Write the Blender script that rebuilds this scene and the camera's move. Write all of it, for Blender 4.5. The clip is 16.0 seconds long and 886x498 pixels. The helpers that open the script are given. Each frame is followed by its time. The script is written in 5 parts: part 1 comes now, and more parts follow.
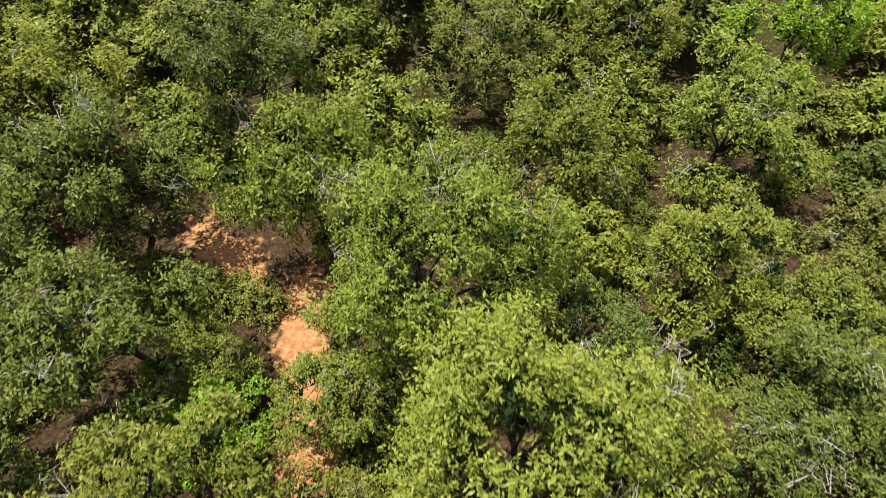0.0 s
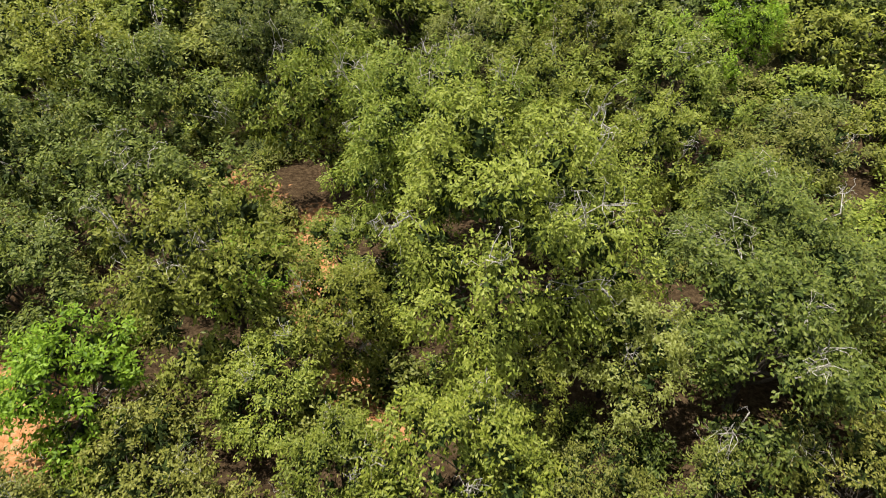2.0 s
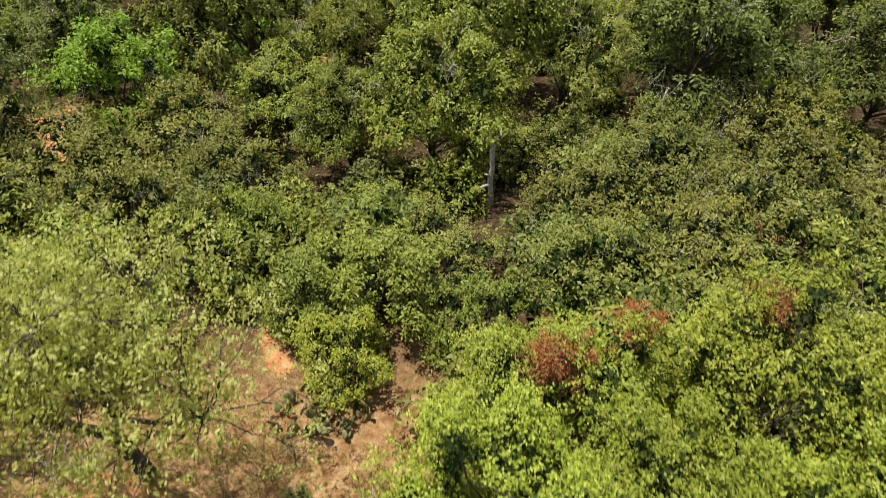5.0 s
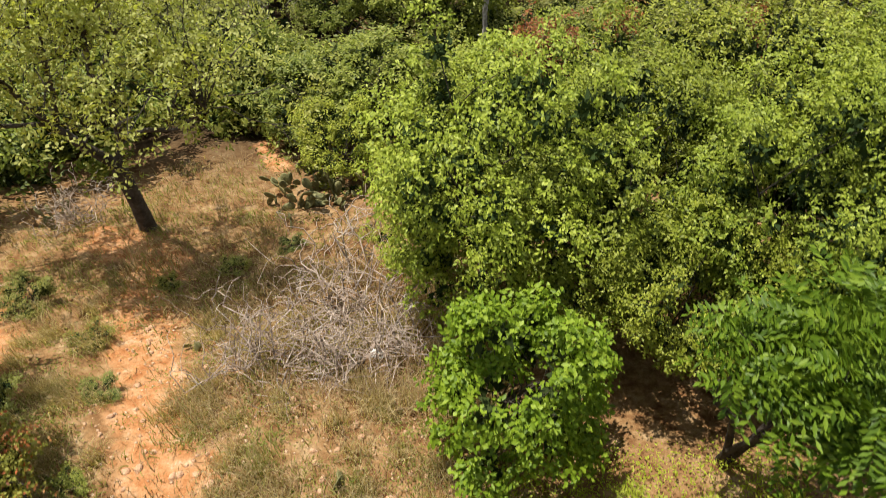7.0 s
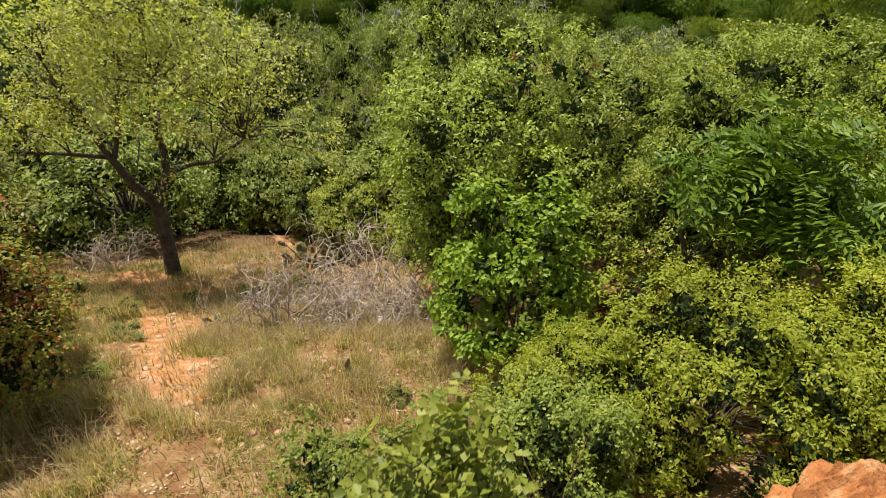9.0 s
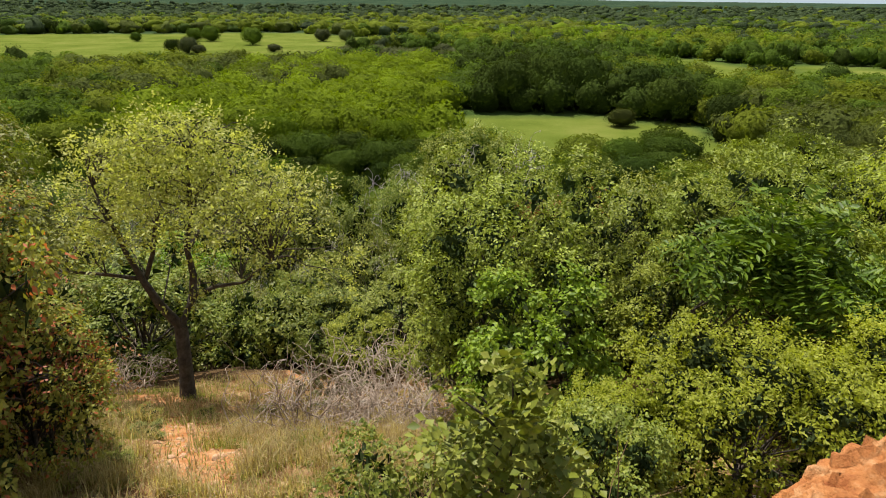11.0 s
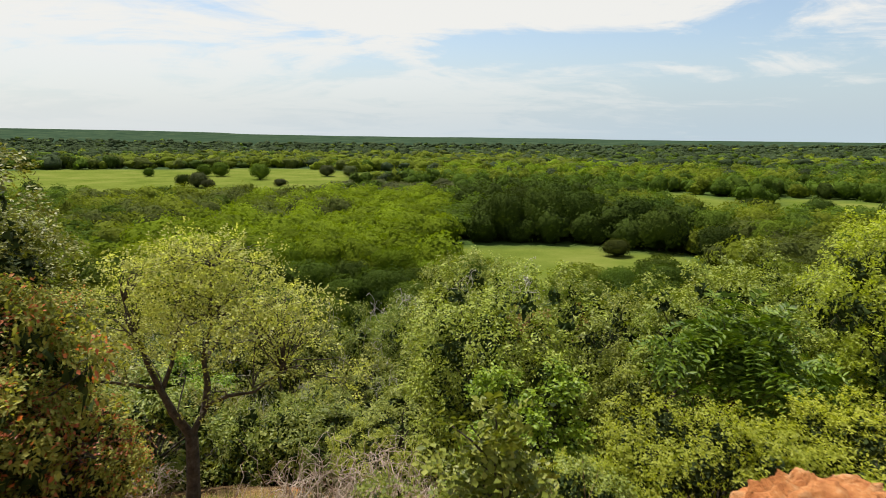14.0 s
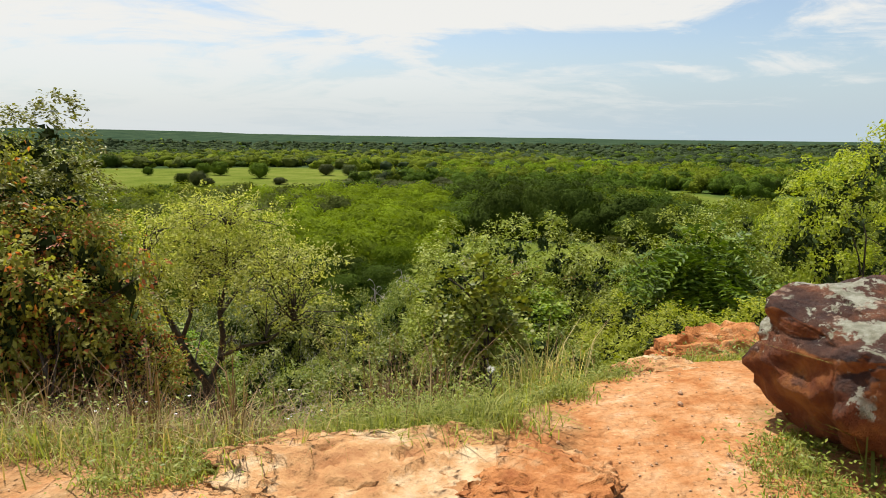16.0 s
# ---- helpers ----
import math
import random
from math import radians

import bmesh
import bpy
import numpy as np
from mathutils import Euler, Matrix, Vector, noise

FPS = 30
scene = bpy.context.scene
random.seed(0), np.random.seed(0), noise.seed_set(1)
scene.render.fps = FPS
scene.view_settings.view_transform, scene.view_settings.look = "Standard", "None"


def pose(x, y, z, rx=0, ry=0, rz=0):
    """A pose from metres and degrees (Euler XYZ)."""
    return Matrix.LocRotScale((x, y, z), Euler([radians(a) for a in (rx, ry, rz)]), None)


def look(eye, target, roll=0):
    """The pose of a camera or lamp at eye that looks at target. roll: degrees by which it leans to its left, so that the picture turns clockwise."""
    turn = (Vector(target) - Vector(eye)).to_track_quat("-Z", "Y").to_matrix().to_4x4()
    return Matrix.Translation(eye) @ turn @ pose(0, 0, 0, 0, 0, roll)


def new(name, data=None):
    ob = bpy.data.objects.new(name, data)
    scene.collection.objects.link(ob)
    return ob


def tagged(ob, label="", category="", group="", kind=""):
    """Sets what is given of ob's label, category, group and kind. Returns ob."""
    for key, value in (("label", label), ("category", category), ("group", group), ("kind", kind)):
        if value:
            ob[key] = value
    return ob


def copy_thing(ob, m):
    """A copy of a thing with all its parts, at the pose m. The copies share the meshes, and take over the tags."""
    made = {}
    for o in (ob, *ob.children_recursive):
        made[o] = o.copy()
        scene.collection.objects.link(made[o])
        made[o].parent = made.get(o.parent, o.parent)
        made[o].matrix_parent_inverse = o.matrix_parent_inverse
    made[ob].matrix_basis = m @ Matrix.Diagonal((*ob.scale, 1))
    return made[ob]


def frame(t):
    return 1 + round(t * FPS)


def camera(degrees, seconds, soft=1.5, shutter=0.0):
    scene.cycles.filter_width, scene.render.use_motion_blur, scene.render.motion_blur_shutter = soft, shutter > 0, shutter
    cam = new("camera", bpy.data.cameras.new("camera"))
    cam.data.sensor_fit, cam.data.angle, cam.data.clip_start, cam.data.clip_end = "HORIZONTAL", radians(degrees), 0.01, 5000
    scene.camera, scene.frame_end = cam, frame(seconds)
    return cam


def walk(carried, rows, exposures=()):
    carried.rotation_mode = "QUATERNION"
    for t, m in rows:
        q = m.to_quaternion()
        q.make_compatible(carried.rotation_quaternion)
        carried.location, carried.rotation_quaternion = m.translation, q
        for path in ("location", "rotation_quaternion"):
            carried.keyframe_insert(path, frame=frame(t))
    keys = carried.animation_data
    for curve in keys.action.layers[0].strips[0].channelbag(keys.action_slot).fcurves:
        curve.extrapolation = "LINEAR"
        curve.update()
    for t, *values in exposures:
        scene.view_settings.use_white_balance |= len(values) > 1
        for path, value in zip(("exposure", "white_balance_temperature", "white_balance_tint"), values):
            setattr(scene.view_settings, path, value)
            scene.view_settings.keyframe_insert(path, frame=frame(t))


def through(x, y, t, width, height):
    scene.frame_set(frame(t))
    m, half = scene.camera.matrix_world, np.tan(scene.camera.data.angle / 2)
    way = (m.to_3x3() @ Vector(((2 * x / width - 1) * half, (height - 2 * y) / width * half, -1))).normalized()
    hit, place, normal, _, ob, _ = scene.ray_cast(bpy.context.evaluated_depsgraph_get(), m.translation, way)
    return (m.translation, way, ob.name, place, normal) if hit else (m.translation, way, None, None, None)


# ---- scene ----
cam = camera(68.3, 16.0, soft=0.85, shutter=0.3)
PATH = [
    (0, (-0.734, 28.653, 8.993), (-0.735, 29.385, 7.132), 0.34),
    (0.5, (-0.597, 25.580, 9.008), (-0.597, 26.409, 7.187), 0.34),
    (1, (-0.475, 22.845, 9.012), (-0.472, 23.768, 7.238), 0.34),
    (1.5, (-0.413, 20.403, 8.957), (-0.409, 21.418, 7.233), 0.34),
    (2, (-0.366, 18.230, 8.865), (-0.364, 19.319, 7.187), 0.34),
    (2.5, (-0.334, 16.302, 8.757), (-0.331, 17.449, 7.119), 0.34),
    (3, (-0.302, 14.550, 8.687), (-0.302, 15.705, 7.055), 0.34),
    (3.2, (-0.289, 13.849, 8.659), (-0.290, 15.007, 7.029), 0.34),
    (5.3, (0.160, 7.112, 6.037), (0.161, 8.222, 4.374), 0.12),
    (5.5, (0.173, 6.729, 5.843), (0.174, 7.840, 4.180), 0.12),
    (6, (0.207, 5.771, 5.356), (0.208, 6.885, 3.695), 0.12),
    (6.5, (0.241, 4.848, 4.858), (0.244, 5.962, 3.197), 0.12),
    (7, (0.269, 3.980, 4.362), (0.272, 5.109, 2.711), 0.12),
    (7.5, (0.308, 3.127, 3.875), (0.312, 4.337, 2.283), 0.12),
    (8, (0.354, 2.294, 3.493), (0.357, 3.636, 2.010), 0.12),
    (10.5, (-0.010, 0.002, 2.213), (-0.010, 1.849, 1.446), 0.35),
    (11, (-0.030, 0.097, 2.233), (-0.030, 1.965, 1.517), 0.35),
    (11.5, (-0.046, 0.206, 2.236), (-0.046, 2.116, 1.642), 0.35),
    (12, (-0.056, 0.266, 2.232), (-0.060, 2.215, 1.783), 0.35),
    (12.5, (-0.059, 0.288, 2.233), (-0.063, 2.256, 1.876), 0.35),
    (13, (-0.056, 0.183, 2.257), (-0.056, 2.154, 1.918), 0.35),
    (13.5, (-0.049, -0.268, 2.262), (-0.049, 1.703, 1.923), 0.35),
    (14, (-0.033, -1.007, 2.259), (-0.033, 0.965, 1.923), 0.35),
    (14.5, (-0.020, -1.789, 2.247), (-0.020, 0.182, 1.911), 0.35),
    (15, (-0.023, -2.213, 2.042), (-0.023, -0.242, 1.703), 0.35),
    (15.5, (-0.020, -2.215, 1.806), (-0.020, -0.244, 1.466), 0.35),
    (16, (-0.023, -2.118, 1.631), (-0.020, -0.147, 1.294), 0.35),
]
walk(cam, [(t, look(eye, target, roll)) for t, eye, target, roll in PATH], [(0, 0.75), (3.2, 0.75), (5.3, 0.65), (8.2, 0.65), (10.5, 0.55), (16, 0.52)])

# ---- light ----
SUN_AZ, SUN_EL = 36.0, 64.0          # degrees to the left of straight ahead, and above the horizon
world = bpy.data.worlds.new("sky")
scene.world = world
world.use_nodes = True


def build_sky():
    nt = world.node_tree
    nt.nodes.clear()
    N, K = nt.nodes.new, nt.links.new

    def calc(op, a, b):
        m = N("ShaderNodeMath")
        m.operation = op
        for k, v in enumerate((a, b)):
            if isinstance(v, (int, float)):
                m.inputs[k].default_value = v
            else:
                K(v, m.inputs[k])
        return m.outputs[0]

    out, bg = N("ShaderNodeOutputWorld"), N("ShaderNodeBackground")
    sky = N("ShaderNodeTexSky")
    sky.sky_type, sky.sun_disc = "NISHITA", False
    sky.sun_elevation, sky.sun_rotation = radians(SUN_EL), radians(-SUN_AZ)
    sky.air_density, sky.dust_density, sky.ozone_density = 1.0, 1.0, 1.2
    co, sep = N("ShaderNodeTexCoord"), N("ShaderNodeSeparateXYZ")
    K(co.outputs["Generated"], sep.inputs[0])
    X, Y, Z = sep.outputs
    up = calc("MAXIMUM", Z, 0.0)
    den = calc("ADD", up, 0.16)
    flat = N("ShaderNodeCombineXYZ")
    K(calc("DIVIDE", X, den), flat.inputs[0]); K(calc("DIVIDE", Y, den), flat.inputs[1])
    mp = N("ShaderNodeMapping")
    mp.inputs["Location"].default_value = CLOUD_AT
    mp.inputs["Rotation"].default_value = (0, 0, radians(-20))
    mp.inputs["Scale"].default_value = (0.75, 1.0, 1)
    K(flat.outputs[0], mp.inputs[0])
    n1 = N("ShaderNodeTexNoise")
    n1.inputs["Scale"].default_value, n1.inputs["Detail"].default_value = 1.15, 9
    n1.inputs["Roughness"].default_value, n1.inputs["Distortion"].default_value = 0.6, 0.9
    K(mp.outputs[0], n1.inputs["Vector"])
    # the veil is thicker on the sun's side
    def ease(value, lo, hi):
        r = N("ShaderNodeMapRange"); r.interpolation_type = "SMOOTHSTEP"
        r.inputs["From Min"].default_value, r.inputs["From Max"].default_value = lo, hi
        K(value, r.inputs["Value"])
        return r.outputs[0]

    n2 = N("ShaderNodeTexNoise")
    n2.inputs["Scale"].default_value, n2.inputs["Detail"].default_value, n2.inputs["Roughness"].default_value, n2.inputs["Distortion"].default_value = 3.6, 7, 0.62, 1.2
    K(mp.outputs[0], n2.inputs["Vector"])
    wisps = calc("MULTIPLY", calc("SUBTRACT", n2.outputs["Fac"], 0.5), 0.32)
    cover = calc("ADD", calc("ADD", calc("ADD", n1.outputs["Fac"], wisps), 0.045), calc("MULTIPLY", X, -0.05))
    # a clear lane through the veil, and clear sky under its ragged lower edge
    lane = calc("MULTIPLY", ease(calc("ABSOLUTE", calc("SUBTRACT", Z, calc("ADD", 0.112, calc("MULTIPLY", X, 0.06))), 0.0), 0.05, 0.0), ease(X, -0.35, 0.12))
    under = calc("MULTIPLY", ease(calc("ADD", Z, calc("MULTIPLY", X, -0.03)), 0.085, 0.045), ease(X, 0.0, 0.4))
    cover = calc("SUBTRACT", cover, calc("ADD", calc("MULTIPLY", lane, 0.14), calc("MULTIPLY", under, 0.2)))
    cloud = N("ShaderNodeMapRange"); cloud.interpolation_type = "SMOOTHSTEP"
    cloud.inputs["From Min"].default_value, cloud.inputs["From Max"].default_value = 0.38, 0.58
    K(cover, cloud.inputs["Value"])
    fade = N("ShaderNodeMapRange"); fade.interpolation_type = "SMOOTHSTEP"
    fade.inputs["From Min"].default_value, fade.inputs["From Max"].default_value = 0.0, 0.16
    K(up, fade.inputs["Value"])
    scaled = N("ShaderNodeVectorMath"); scaled.operation = "SCALE"; scaled.inputs["Scale"].default_value = SKY
    K(sky.outputs[0], scaled.inputs[0])
    # pale haze low down
    low = N("ShaderNodeMix"); low.data_type = "RGBA"
    K(calc("SUBTRACT", 1.0, calc("MULTIPLY", fade.outputs[0], 0.8)), low.inputs[0])
    tint = N("ShaderNodeMix"); tint.data_type = "RGBA"
    side = N("ShaderNodeMapRange"); side.inputs["From Min"].default_value, side.inputs["From Max"].default_value = -0.55, 0.35
    K(X, side.inputs["Value"]); K(side.outputs[0], tint.inputs[0])
    tint.inputs[6].default_value, tint.inputs[7].default_value = HAZE_SUNWARD, HAZE
    K(scaled.outputs[0], low.inputs[6]); K(tint.outputs[2], low.inputs[7])
    mix = N("ShaderNodeMix"); mix.data_type = "RGBA"
    thin = N("ShaderNodeMapRange"); thin.interpolation_type = "SMOOTHSTEP"      # the veil lies low; overhead the sky is clearer
    thin.inputs["From Min"].default_value, thin.inputs["From Max"].default_value = 0.35, 0.75
    thin.inputs["To Min"].default_value, thin.inputs["To Max"].default_value = 1.0, 0.25
    K(up, thin.inputs["Value"])
    K(calc("MULTIPLY", calc("MULTIPLY", cloud.outputs[0], thin.outputs[0]), calc("ADD", calc("MULTIPLY", fade.outputs[0], 0.8), 0.15)), mix.inputs[0])
    K(low.outputs[2], mix.inputs[6]); mix.inputs[7].default_value = CLOUD
    K(mix.outputs[2], bg.inputs[0])
    bg.inputs["Strength"].default_value = 1.0
    K(bg.outputs[0], out.inputs[0])


SKY, HAZE, HAZE_SUNWARD, CLOUD, CLOUD_AT = 0.095, (0.365, 0.44, 0.49, 1), (0.49, 0.52, 0.525, 1), (0.62, 0.612, 0.585, 1), (0.3, 0.1, 0)
build_sky()
sun = new("sun", bpy.data.lights.new("sun", "SUN"))
sun.data.energy, sun.data.angle, sun.data.color = 5.0, radians(0.6), (1.0, 0.95, 0.86)
az, el = radians(SUN_AZ), radians(SUN_EL)
toward = Vector((-math.sin(az) * math.cos(el), math.cos(az) * math.cos(el), math.sin(el)))
sun.matrix_world = Matrix.Translation((0, 0, 60)) @ toward.to_track_quat("Z", "Y").to_matrix().to_4x4()

# ---- materials ----


def nodes(name):
    m = bpy.data.materials.new(name)
    m.use_nodes = True
    nt = m.node_tree
    nt.nodes.clear()
    out = nt.nodes.new("ShaderNodeOutputMaterial")
    return m, nt, nt.nodes.new, nt.links.new, out


def leaf_material(name, dark, mid, light, through=0.26, rough=0.48, dry=None, dry_share=0.0, tone=False, mottle=False, gloss=0.2):
    """Foliage: each leaf has its own tone, each plant its own cast, and thin leaves let light through."""
    m, nt, N, K, out = nodes(name)
    geo, obj = N("ShaderNodeNewGeometry"), N("ShaderNodeObjectInfo")
    ramp = N("ShaderNodeValToRGB")
    e = ramp.color_ramp.elements
    e[0].position, e[0].color = 0.0, (*dark, 1)
    e[1].position, e[1].color = 1.0, (*light, 1)
    x = e.new(0.5); x.color = (*mid, 1)
    if dry:
        d = e.new(1.0 - dry_share); d.color = (*light, 1)
        d2 = e.new(min(0.999, 1.0 - dry_share + 0.01)); d2.color = (*dry, 1)
        e[len(e) - 1].color = (*dry, 1)
    K(geo.outputs["Random Per Island"], ramp.inputs[0])
    hsv = N("ShaderNodeHueSaturation")
    K(ramp.outputs[0], hsv.inputs["Color"])
    mr = N("ShaderNodeMapRange")
    mr.inputs["To Min"].default_value, mr.inputs["To Max"].default_value = (0.62, 1.3) if mottle else (0.82, 1.18)
    K(obj.outputs["Random"], mr.inputs["Value"]); K(mr.outputs[0], hsv.inputs["Value"])
    mh = N("ShaderNodeMapRange")
    mh.inputs["To Min"].default_value, mh.inputs["To Max"].default_value = 0.488, 0.512
    mul = N("ShaderNodeMath"); mul.operation = "MULTIPLY"; mul.inputs[1].default_value = 7.31
    fr = N("ShaderNodeMath"); fr.operation = "FRACT"
    K(obj.outputs["Random"], mul.inputs[0]); K(mul.outputs[0], fr.inputs[0]); K(fr.outputs[0], mh.inputs["Value"])
    K(mh.outputs[0], hsv.inputs["Hue"])
    if tone:       # each tree of a joined wood has its own tone, darker in its core
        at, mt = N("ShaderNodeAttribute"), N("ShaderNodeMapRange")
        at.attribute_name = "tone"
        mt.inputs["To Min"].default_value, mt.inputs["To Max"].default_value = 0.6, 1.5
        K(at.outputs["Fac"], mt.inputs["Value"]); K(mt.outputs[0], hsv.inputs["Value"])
    p, t, mix = N("ShaderNodeBsdfPrincipled"), N("ShaderNodeBsdfTranslucent"), N("ShaderNodeMixShader")
    K(hsv.outputs[0], p.inputs["Base Color"])
    p.inputs["Roughness"].default_value = rough
    p.inputs["Specular IOR Level"].default_value = gloss
    warm = N("ShaderNodeMix"); warm.data_type = "RGBA"; warm.blend_type = "MULTIPLY"; warm.inputs[0].default_value = 1.0
    K(hsv.outputs[0], warm.inputs[6]); warm.inputs[7].default_value = (1.2, 1.22, 0.5, 1)
    K(warm.outputs[2], t.inputs["Color"])
    mix.inputs[0].default_value = through
    if mottle:     # leaf masses too small to tell apart
        co, n, bp = N("ShaderNodeTexCoord"), N("ShaderNodeTexNoise"), N("ShaderNodeBump")
        n.inputs["Scale"].default_value, n.inputs["Detail"].default_value, n.inputs["Roughness"].default_value = 1.5, 6, 0.7
        K(co.outputs["Object"], n.inputs["Vector"]); K(n.outputs["Fac"], bp.inputs["Height"]); K(n.outputs["Fac"], ramp.inputs[0])
        bp.inputs["Strength"].default_value, bp.inputs["Distance"].default_value = 1.0, 0.9
        K(bp.outputs[0], p.inputs["Normal"]); K(bp.outputs[0], t.inputs["Normal"])
    K(p.outputs[0], mix.inputs[1]); K(t.outputs[0], mix.inputs[2]); K(mix.outputs[0], out.inputs[0])
    return m


def rough_material(name, colours, scale=3.0, detail=8, rough=0.9, bump=0.3, bump_scale=30.0, spots=None, spot_scale=2.0, spot_at=0.6):
    """A matt natural surface: colours mixed by noise at two sizes, fine relief, spots of a second material's colour."""
    m, nt, N, K, out = nodes(name)
    co = N("ShaderNodeTexCoord")
    n = N("ShaderNodeTexNoise")
    n.inputs["Scale"].default_value, n.inputs["Detail"].default_value, n.inputs["Roughness"].default_value = scale, detail, 0.65
    K(co.outputs["Object"], n.inputs["Vector"])
    ramp = N("ShaderNodeValToRGB")
    e = ramp.color_ramp.elements
    e[0].position, e[0].color = 0.32, (*colours[0], 1)
    e[1].position, e[1].color = 0.70, (*colours[-1], 1)
    for i, c in enumerate(colours[1:-1]):
        x = e.new(0.32 + 0.38 * (i + 1) / (len(colours) - 1)); x.color = (*c, 1)
    K(n.outputs["Fac"], ramp.inputs[0])
    col = ramp.outputs[0]
    if spots:
        s = N("ShaderNodeTexNoise")
        s.inputs["Scale"].default_value, s.inputs["Detail"].default_value, s.inputs["Roughness"].default_value = spot_scale, 7, 0.7
        off = N("ShaderNodeVectorMath"); off.operation = "ADD"; off.inputs[1].default_value = (7.1, 3.3, 9.2)
        K(co.outputs["Object"], off.inputs[0]); K(off.outputs[0], s.inputs["Vector"])
        r2 = N("ShaderNodeValToRGB")
        r2.color_ramp.elements[0].position, r2.color_ramp.elements[1].position = spot_at, spot_at + 0.03
        K(s.outputs["Fac"], r2.inputs[0])
        mx = N("ShaderNodeMix"); mx.data_type = "RGBA"
        geo, sx, um, mu = N("ShaderNodeNewGeometry"), N("ShaderNodeSeparateXYZ"), N("ShaderNodeMapRange"), N("ShaderNodeMath")
        um.inputs["From Min"].default_value, um.inputs["From Max"].default_value = -0.15, 0.25
        mu.operation = "MULTIPLY"        # lichen grows on the upper faces
        K(geo.outputs["Normal"], sx.inputs[0]); K(sx.outputs[2], um.inputs["Value"]); K(um.outputs[0], mu.inputs[0]); K(r2.outputs[0], mu.inputs[1])
        K(mu.outputs[0], mx.inputs[0]); K(col, mx.inputs[6]); mx.inputs[7].default_value = (*spots, 1)
        col = mx.outputs[2]
    b = N("ShaderNodeTexNoise")
    b.inputs["Scale"].default_value, b.inputs["Detail"].default_value = bump_scale, 6
    K(co.outputs["Object"], b.inputs["Vector"])
    bp = N("ShaderNodeBump"); bp.inputs["Strength"].default_value = bump; bp.inputs["Distance"].default_value = 0.02
    K(b.outputs["Fac"], bp.inputs["Height"])
    b2, bp2 = N("ShaderNodeTexNoise"), N("ShaderNodeBump")
    b2.inputs["Scale"].default_value, b2.inputs["Detail"].default_value, b2.inputs["Roughness"].default_value = bump_scale * 0.3, 8, 0.7
    bp2.inputs["Strength"].default_value, bp2.inputs["Distance"].default_value = bump, 0.06
    K(co.outputs["Object"], b2.inputs["Vector"]); K(b2.outputs["Fac"], bp2.inputs["Height"]); K(bp.outputs[0], bp2.inputs["Normal"])
    bp = bp2
    p = N("ShaderNodeBsdfPrincipled")
    K(col, p.inputs["Base Color"]); K(bp.outputs[0], p.inputs["Normal"])
    p.inputs["Roughness"].default_value = rough
    p.inputs["Specular IOR Level"].default_value = 0.2
    K(p.outputs[0], out.inputs[0])
    return m


